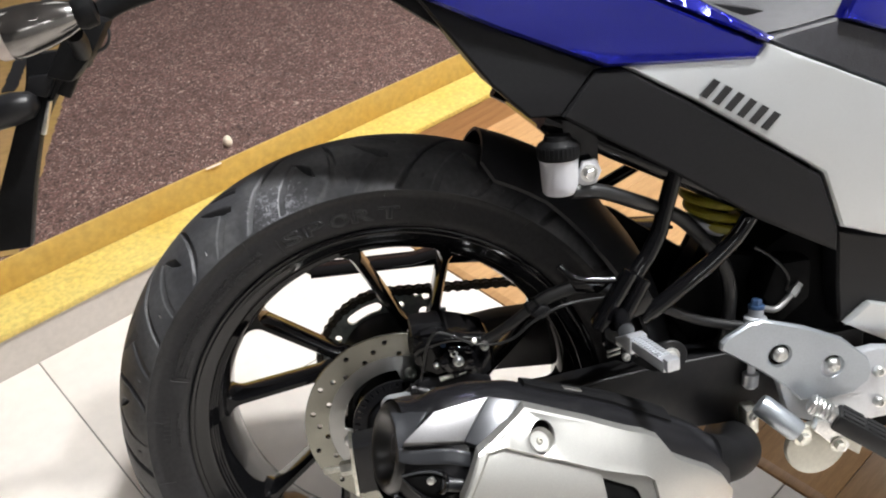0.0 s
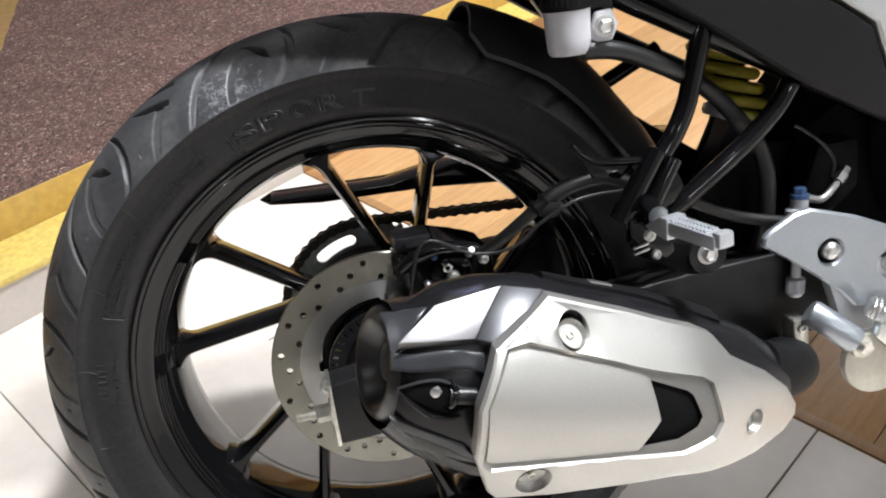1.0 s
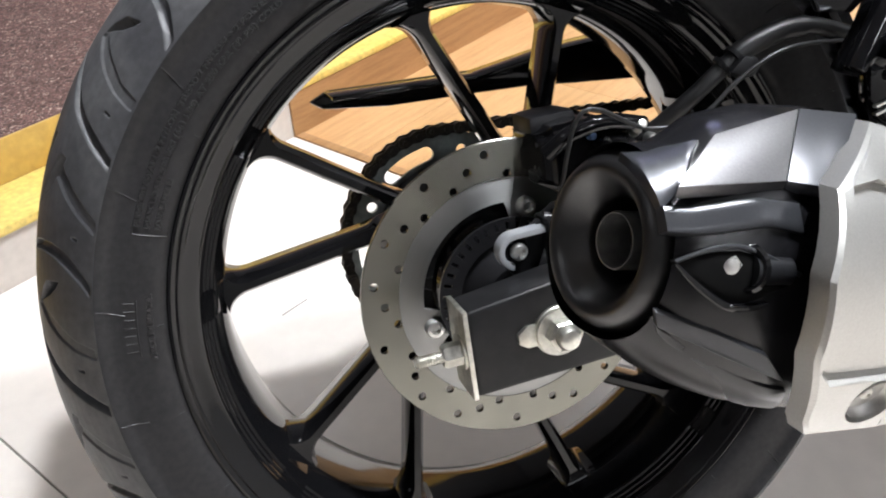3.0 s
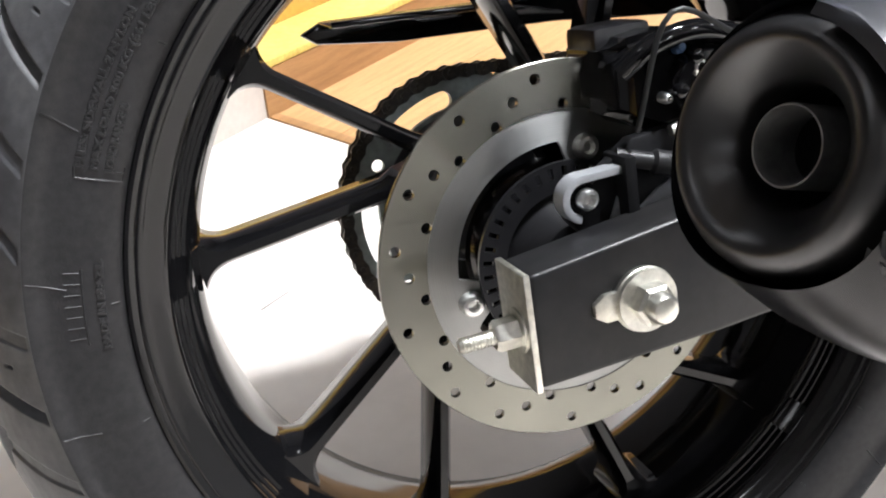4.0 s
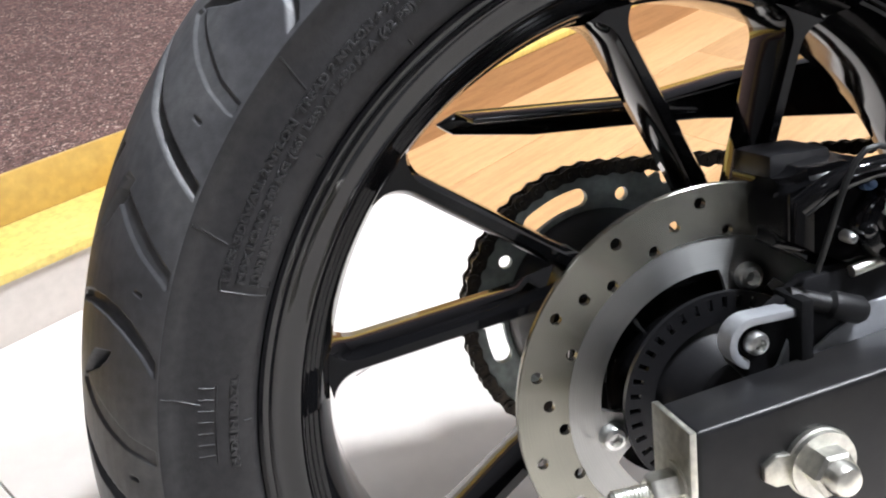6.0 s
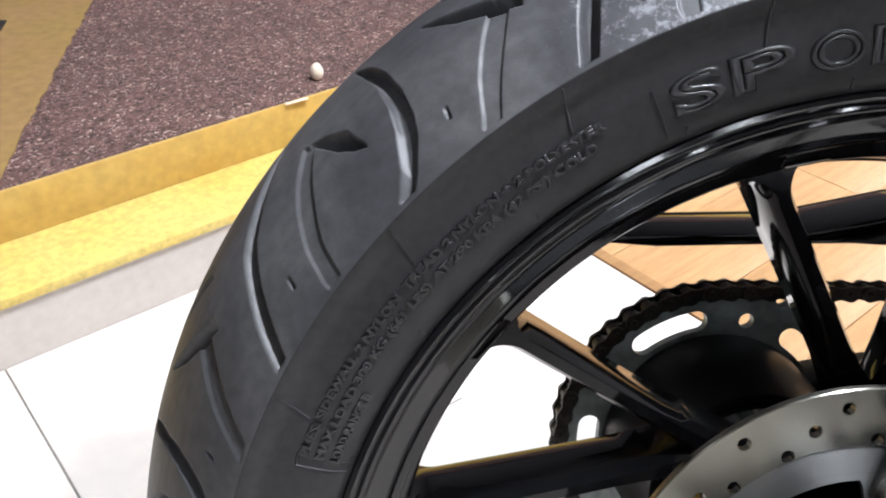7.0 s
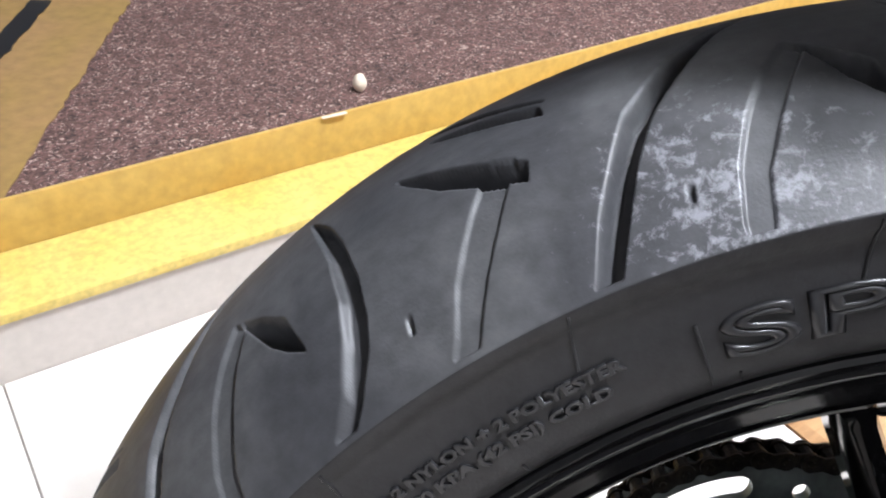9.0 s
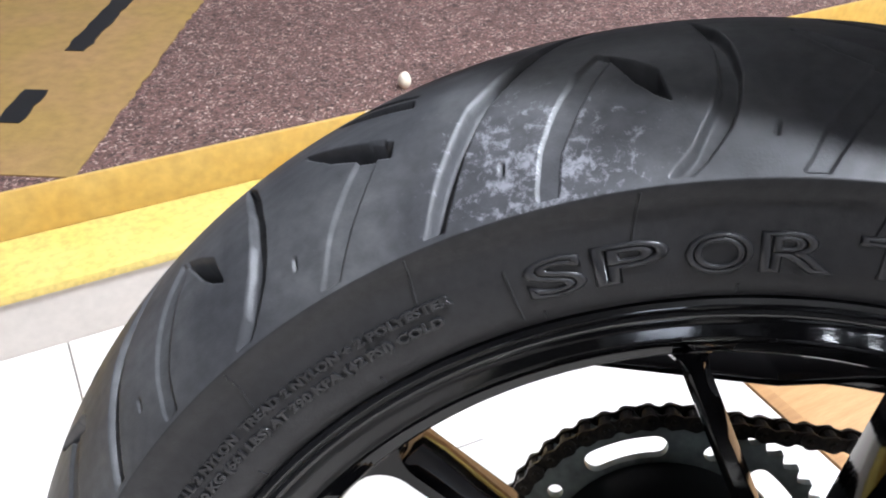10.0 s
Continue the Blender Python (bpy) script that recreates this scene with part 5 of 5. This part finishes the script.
part("front_flank", panel([[(.489, .190), (.54, .176), (.66, .15), (.66, .05), (.537, .088), (.513, .064), (.500, .12)]], lambda x, z: side_y(x, z) + .004, .03, .003), panel_black, bike, "black side flank")
part("silver_flank", panel([[(.516, .066), (.540, .092), (.66, .055), (.66, -.02)]], lambda x, z: side_y(x, z) - .004, .02, .002), silver_paint, bike)

# ---- footrest plate, brake cylinder, lever and rider's footrest ----
PLATE_BOLTS = ((.4250, .0535), (.4880, .0290))
heel = part("heel_plate", panel([[(.3565, .0720), (.3580, .0800), (.3640, .0855), (.3900, .0985), (.4050, .1000), (.4550, .0830), (.5000, .0610), (.5300, .0330), (.5370, .0150), (.5330, .0020), (.5150, -.0110), (.4800, -.0140), (.4520, -.0085), (.4350, .0110), (.4000, .0400)]] + [circle(x, z, .0125, 24) for x, z in PLATE_BOLTS], lambda x, z: -.139 - .15 * max(0, x - .46) ** 2, .007, .0025), plate_alloy, bike, "satin alloy heel plate", 28)
for x, z in PLATE_BOLTS:
    # dish coloured near-black for the shade round the bolt
    part("plate_dish", revolve([(0, .0140), (.0045, .0118), (.0050, .0040), (.006, .0040)], 28, along((x, -.1382, z), (x, 0, z))), dark_hollow, heel)
    part("plate_bolt", revolve([(0, 0), (0, .0090), (.0060, .0088), (.0090, .0070), (.0105, .0040), (.0095, .0036), (.0095, 0)], 28, along((x + .001, -.1330, z + .0005), (x + .001, -.3, z + .012))), chrome_bolt, heel, "bright domed socket bolt")
part("footrest_bracket", prism([(.425, .02), (.455, .035), (.545, .04), (.60, .03), (.60, -.05), (.50, -.055), (.44, -.03)], -.136, -.120, .005), cast_alloy, bike, "alloy footrest bracket")
for x, z in ((.545, .012), (.548, -.028)):
    part("bracket_bolt", cap_bolt((x, -.137, z), (x, -.3, z), .0135, .007), chrome_bolt, bike)
mc = part("master_cylinder", revolve([(0, 0), (0, .008), (.010, .0085), (.012, .0125), (.030, .013), (.046, .0125), (.048, .009), (.056, .0085), (.058, .0050), (.080, .0048), (.082, .009), (.096, .009), (.100, .006), (.100, 0)], 28, along((.410, -.112, .104), (.402, -.114, -.010))), cast_alloy, bike, "alloy rear brake master cylinder")
part("banjo_bolt", hex_bolt((.410, -.112, .103), (.412, -.110, .13), .0125, .007, .004), blue_dab, mc, "blue-marked banjo bolt")
part("push_rod_clevis", box(.3885, .4045, -.136, -.114, -.044, -.012, .003), zinc, mc)
part("clevis_pin", cap_bolt((.396, -.134, -.020), (.396, -.2, -.022), .010, .006), chrome_bolt, mc)
lever = part("brake_lever", revolve([(-.004, 0), (-.004, .0115), (.0, .0132), (.044, .0132), (.048, .0115), (.048, 0)], 28, along((.404, -.142, -.004), (.440, -.166, -.036))), plate_alloy, bike, "alloy brake lever pivot")
round_plate = [(.4600 + .0360 * math.cos(a), -.0560 + .0360 * math.sin(a)) for a in np.linspace(math.pi * .72, math.pi * 1.92, 22)] + [(.512, -.078), (.520, -.050), (.490, -.030), (.460, -.026)]
part("lever_plate", prism(round_plate, -.163, -.154, .002), pale_alloy, lever, "pale rounded alloy lever plate")
part("pivot_bolt", hex_bolt((.439, -.166, -.037), (.445, -.25, -.043), .0150, .007, .0022), zinc, lever)
part("return_arm", prism([(.452, -.012), (.468, -.020), (.492, -.052), (.486, -.062), (.474, -.052), (.448, -.026)], -.176, -.166, .002), chrome_bolt, lever, "bright steel return arm")
part("arm_nut", hex_bolt((.476, -.176, -.048), (.476, -.25, -.050), .0125, .006, .002), zinc, lever)
restm = along((.462, -.160, -.008), (.560, -.215, -.070))
rest = part("rider_footrest", box(.018, .105, -.0150, .0150, -.011, .011, .005, m=restm), hose_rubber, bike, "rider's footrest with ribbed black rubber")
bm = bmesh.new()
for j in range(3):
    for k in range(3):
        box(.022 + .028 * k, .046 + .028 * k, -.012 + .0085 * j, -.0055 + .0085 * j, .0105, .0128, .0008, bm, restm)
part("rubber_pads", bm, hose_rubber, rest)
part("rest_stem", box(-.012, .020, -.009, .009, -.008, .008, .003, m=restm), chrome_bolt, rest)
part("rest_spring", tube([restm @ Vector((-.010 + .0010 * k, .011 * math.cos(k * 1.3), .011 * math.sin(k * 1.3))) for k in range(26)], .0013, 8, cuts=3), chrome_bolt, rest)

# ---- tail end: indicator, plate holder ----
holder = part("plate_holder", tube([(.02, -.03, .58), (-.08, -.03, .548), (-.16, -.035, .520), (-.222, -.04, .502), (-.252, -.05, .470), (-.280, -.055, .428)], lambda q: .013 - .003 * q, 16), plastic_black, bike, "black number plate holder and rear mudguard")
part("plate_stay", prism([(-.300, .470), (-.258, .470), (-.264, .452), (-.290, .416), (-.304, .394), (-.324, .339), (-.342, .280), (-.385, .280), (-.357, .343), (-.318, .420), (-.308, .440)], -.066, -.048, .004), plastic_black, holder)
part("stay_arm", prism([(-.250, .505), (-.215, .492), (-.236, .462), (-.260, .440), (-.283, .448), (-.262, .478)], -.085, -.052, .005), plastic_black, holder)
part("stay_face", prism([(-.306, .434), (-.300, .450), (-.275, .449), (-.288, .428)], -.074, -.064, .002), satin_black, holder)
part("light_pod", loft([[(x, -.075 + .020 * w * math.cos(a), zc + .016 * w * math.sin(a)) for a in np.linspace(0, 2 * math.pi, 17)[:-1]] for x, zc, w in ((-.380, .410, .9), (-.345, .418, 1.0), (-.318, .422, 1.0), (-.303, .424, .8), (-.297, .425, .4))]), satin_black, holder, "black plate lamp housing", 60)
part("stay_rib", prism([(-.303, .394), (-.299, .392), (-.286, .424), (-.289, .425)], -.072, -.064, .001), zinc, holder)
IND = along((-.214, -.140, .506), (-.284, -.148, .493))
part("indicator", revolve([(0, 0), (.002, .005), (.010, .0105), (.024, .0160), (.042, .0200), (.058, .0218), (.070, .0222), (.073, .0212)], 40, IND), lens_grey, holder, "grey bullet-shaped turn indicator")
part("indicator_lens", revolve([(.073, .0205), (.082, .0195), (.090, .0130), (.092, 0)], 36, IND), lens_clear, holder, "pale indicator lens")
part("indicator_stalk", tube([(-.236, -.130, .488), (-.240, -.10, .474), (-.250, -.06, .458)], .0085), plastic_black, holder)
part("indicator_boot", revolve([(-.004, .006), (-.002, .0135), (.008, .0150), (.014, .0130)], 24, IND), plastic_black, holder)
part("indicator_wire", tube([(-.222, -.06, .490), (-.221, -.064, .478), (-.226, -.066, .468), (-.240, -.066, .463)], .0016), hose_rubber, holder)
SEAT.clear()

# ---- near frame struts, silencer hanger and hoses ----
part("strut", tube([(.304, -.127, .284), (.291, -.125, .234), (.286, -.125, .216), (.276, -.126, .196), (.264, -.128, .180), (.246, -.132, .160)], .0088, 24), tube_black, frame_tube)
part("strut", tube([(.394, -.118, .230), (.384, -.123, .220), (.368, -.125, .199), (.343, -.126, .1765), (.316, -.127, .157), (.282, -.130, .135), (.262, -.132, .124)], .0088, 24), tube_black, frame_tube)
part("inner_fender", prism([(.270, .200), (.290, .192), (.329, .163), (.351, .148), (.377, .129), (.394, .163), (.400, .195), (.440, .190), (.480, .130), (.480, .030), (.340, .020), (.290, .080)], .046, .060, .005), spar_black, bike, "black inner fender ahead of the wheel")
part("strut_boss", revolve([(-.012, 0), (-.012, .0085), (-.010, .0100), (.010, .0100), (.012, .0085), (.012, 0)], 24, along((.394, -.112, .231), (.396, -.20, .235))), tube_black, frame_tube)
part("peg_bracket", prism([(.206, .130), (.240, .180), (.262, .174), (.272, .150), (.262, .136), (.240, .128), (.224, .122)], -.147, -.132, .004), tube_black, frame_tube)
for p, q, r in (((.248, -.150, .186), (.211, -.153, .129), .0082), ((.262, -.150, .176), (.238, -.154, .138), .0072)):
    part("bracket_tube", revolve([(0, 0), (.0, r * .72), (.0012, r), ((Vector(q) - Vector(p)).length, r), ((Vector(q) - Vector(p)).length + .0012, r * .72), ((Vector(q) - Vector(p)).length + .0012, 0)], 24, along(p, q)), tube_black, frame_tube, smooth=50)
part("guard_arm", tube([(.176, -.141, .198), (.183, -.143, .190), (.194, -.145, .183), (.212, -.146, .180), (.232, -.147, .178)], .0036, 14), tube_black, frame_tube)
part("guard_web", prism([(.178, .195), (.190, .184), (.215, .180), (.232, .176), (.216, .164), (.192, .168)], -.144, -.139, .0015), tube_black, frame_tube)
block = part("peg_block", prism([(.214, .133), (.240, .126), (.252, .113), (.254, .098), (.240, .088), (.224, .096), (.214, .111)], -.163, -.150, .004), gloss_black, bike)
for p, s in (((.231, -.163, .1165), .0052), ((.243, -.163, .1200), .0040), ((.236, -.163, .0985), .0044)):
    part("block_bolt", cap_bolt(p, (p[0] - .004, -.2, p[2] + .006), s * 2, .004), chrome_bolt, block)
# two thin bright bars modelled as the glints on the black block
for z in (.1035, .1085):
    part("block_glint", box(.2160, .2300, -.1655, -.1615, z - .0010, z + .0010, .0006, m=Matrix.Translation((.223, 0, z)) @ Matrix.Rotation(radians(-14), 4, "Y") @ Matrix.Translation((-.223, 0, -z))), chrome_bolt, block)
hanger = part("silencer_hanger", prism([(.244, .104), (.262, .100), (.276, .098), (.290, .1005), (.302, .093), (.3045, .080), (.298, .070), (.286, .066), (.270, .068), (.256, .076), (.243, .088)], -.147, -.140, .002), spar_black, bike)
part("hanger_washer", revolve([(0, 0), (0, .0172), (.0018, .0178), (.0034, .0168), (.0034, .0125), (.0026, .0110), (.0026, 0)], 44, along((.2890, -.1465, .0845), (.2885, -.2, .0865))), satin_black, hanger, "black rubber washer")
part("hanger_bolt", hex_bolt((.2888, -.1490, .0852), (.2880, -.2, .0885), .0128, .0085, .0012), chrome_bolt, hanger, "bright hex bolt on the silencer hanger")
part("reservoir_hose", tube([(.192, -.142, .2745), (.222, -.140, .270), (.262, -.132, .252), (.312, -.105, .224), (.338, -.102, .198), (.352, -.100, .181), (.366, -.100, .160), (.3735, -.100, .128), (.3705, -.098, .079), (.366, -.080, .040)], .0078), hose_rubber, bike, "black rubber reservoir hose")
hose = part("brake_hose", tube([(.090, -.074, .092), (.108, -.086, .104), (.129, -.098, .122), (.152, -.101, .139), (.170, -.101, .149), (.195, -.101, .156), (.222, -.103, .155), (.270, -.106, .135), (.34, -.105, .100), (.42, -.11, .08)], .0058), hose_rubber, bike, "black rubber brake hose")
part("hose_sleeve", tube([(.160, -.101, .1438), (.170, -.101, .149), (.195, -.101, .156), (.212, -.102, .1565)], .0074), hose_rubber, hose, "thicker rubber sleeve")
for p, q in (((.150, -.100, .1375), (.153, -.101, .1398)), ((.158, -.101, .1425), (.161, -.101, .1444))):
    part("clip_band", revolve([(0, .0062), (.0, .0085), (.0034, .0085), (.0034, .0062)], 24, along(p, q)), plastic_black, hose)
part("hose_clip", prism([(.150, .136), (.158, .130), (.167, .131), (.172, .137), (.169, .143), (.160, .145)], -.113, -.104, .0016), satin_black, hose)
part("cylinder_hose", tube([(.396, -.112, .1075), (.404, -.112, .109), (.421, -.110, .104), (.434, -.107, .111), (.445, -.104, .121)], .0036), pipe_steel, bike, "bent steel pipe of the brake cylinder")
part("pipe_nut", revolve([(0, 0), (0, .0062), (.010, .0062), (.011, .0050), (.016, .0050), (.016, 0)], 6, along((.441, -.105, .117), (.452, -.102, .128))), pipe_steel, bike)
part("breather_pipe", tube([(.400, -.100, .176), (.411, -.100, .169), (.427, -.102, .155), (.438, -.103, .138), (.436, -.103, .122)], .0024, 12), gloss_black, bike, "thin black breather pipe")

# ---- small things on the platform ----
def tape_strip(x0, x1, y0, y1, bm=None, lift=0.0):
    """A strip lying on the carpet, its long edges a little ragged."""
    m = Matrix.Translation((0, 0, TOP)) @ Matrix.Rotation(radians(6.5), 4, "Z")
    own = bmesh.new()
    rnd = random.Random(int(x0 * 1000) + int(y0 * 1000))
    n = max(4, int((y1 - y0) / 0.015))
    rows = []
    for k in range(n + 1):
        y = y0 + (y1 - y0) * k / n
        rows.append([own.verts.new(m @ Vector((x, y, z))) for x in (x0 + rnd.uniform(-.003, .003), x1 + rnd.uniform(-.003, .003)) for z in (0.0006, 0.0022 + lift)])
    for p, q in zip(rows, rows[1:]):
        own.faces.new((p[1], q[1], q[3], p[3]))
        own.faces.new((p[0], q[0], q[1], p[1]))
        own.faces.new((p[2], p[3], q[3], q[2]))
        own.faces.new((p[0], p[2], q[2], q[0]))
    own.faces.new((rows[0][0], rows[0][1], rows[0][3], rows[0][2]))
    own.faces.new((rows[-1][0], rows[-1][2], rows[-1][3], rows[-1][1]))
    return join(bm, own)


tagged(mesh_ob("floor_tape", tape_strip(-0.98, -0.564, 0.70, 4.2), tape_yellow), "broad worn ochre floor tape on the brown carpet", "tape")
for k, (y0, y1) in enumerate(((0.83, 0.93), (1.07, 1.30), (1.43, 1.69), (1.83, 2.09), (2.23, 2.49))):
    tagged(mesh_ob("floor_marking", tape_strip(-0.725, -0.690, y0, y1, None, 0.0016), print_black), "black dash stuck on the ochre floor tape", "marking", "dashes on the tape")
lump = bmesh.new()
bmesh.ops.create_icosphere(lump, subdivisions=3, radius=1.0)
rnd = random.Random(5)
bumps = [(Vector((rnd.uniform(-1, 1), rnd.uniform(-1, 1), rnd.uniform(-1, 1))).normalized(), rnd.uniform(-.16, .12)) for _ in range(9)]
for v in lump.verts:
    k = 1 + sum(h * max(0, v.co.dot(d)) ** 6 for d, h in bumps)
    v.co = Vector((v.co.x * .0100 * k - .281, v.co.y * .0100 * k + .960, TOP + .0125 + v.co.z * .0130 * k))
tagged(mesh_ob("paper_lump", lump, sticker_white, 60), "small pale crumpled paper lump on the brown carpet", "scrap")
tagged(mesh_ob("paper_scrap", box(-0.018, 0.018, -0.0026, 0.0026, TOP + 0.0035, TOP + 0.005, m=Matrix.Translation((-0.304, 0.874, 0)) @ Matrix.Rotation(radians(34), 4, "Z")), sticker_white), "narrow pale paper scrap on the platform edge", "scrap")
tagged(mesh_ob("scuff", box(-0.022, 0.022, -0.0012, 0.0012, 0.0, 0.0006, m=Matrix.Translation((-0.111, 0.427, 0.0)) @ Matrix.Rotation(radians(34), 4, "Z")), joint_grey), "thin grey scuff on a cream tile", "scuff")

# ---- floor tiles and boards ----
TILE_D, TILE_N, D0, N0 = 0.8, 1.2, -0.1952, -0.3183


def slab(x0, x1, y0, y1, z0, z1):
    return box(x0, x1, y0, y1, z0, z1, 0.0012)


for i in range(-6, 1):
    for j in range(-4, 1):
        x0, x1 = D0 + TILE_D * i, min(D0 + TILE_D * (i + 1), WOOD)
        y0, y1 = N0 + TILE_N * j, min(N0 + TILE_N * (j + 1), RISER)
        if x1 - x0 > 0.02 and y1 - y0 > 0.02:
            part("tile", slab(x0 + .0012, x1 - .0012, y0 + .0012, y1 - .0012, -.010, 0.0), tile_mat, floor)
WOOD_END = RISER - 0.145 * 11
part("edge_strip", box(WOOD + .0008, WOOD + .0192, WOOD_END, RISER - .005, -.010, .0020, .0012), wood_riser, floor, "narrow brown strip along the boards")
for i in range(6):
    for j in range(-4, 0):
        x0, x1 = WOOD + TILE_D * i, min(WOOD + TILE_D * (i + 1), 5)
        y0, y1 = N0 + TILE_N * j, min(N0 + TILE_N * (j + 1), WOOD_END)
        if x1 - x0 > 0.02 and y1 - y0 > 0.02:
            part("tile", slab(x0 + .0012, x1 - .0012, y0 + .0012, y1 - .0012, -.010, 0.0), tile_mat, floor)
for i in range(11):
    for j in range(5):
        x0, x1 = WOOD + 1.25 * j - 0.4 * (i % 3), WOOD + 1.25 * (j + 1) - 0.4 * (i % 3)
        y0 = RISER - 0.145 * (i + 1)
        x0, x1 = max(x0, WOOD + .020), min(x1, 5)
        if x1 - x0 > 0.02:
            part("board", slab(x0 + .0005, x1 - .0005, y0 + .0005, y0 + .1445, -.010, -.0005), wood_floor, floor)
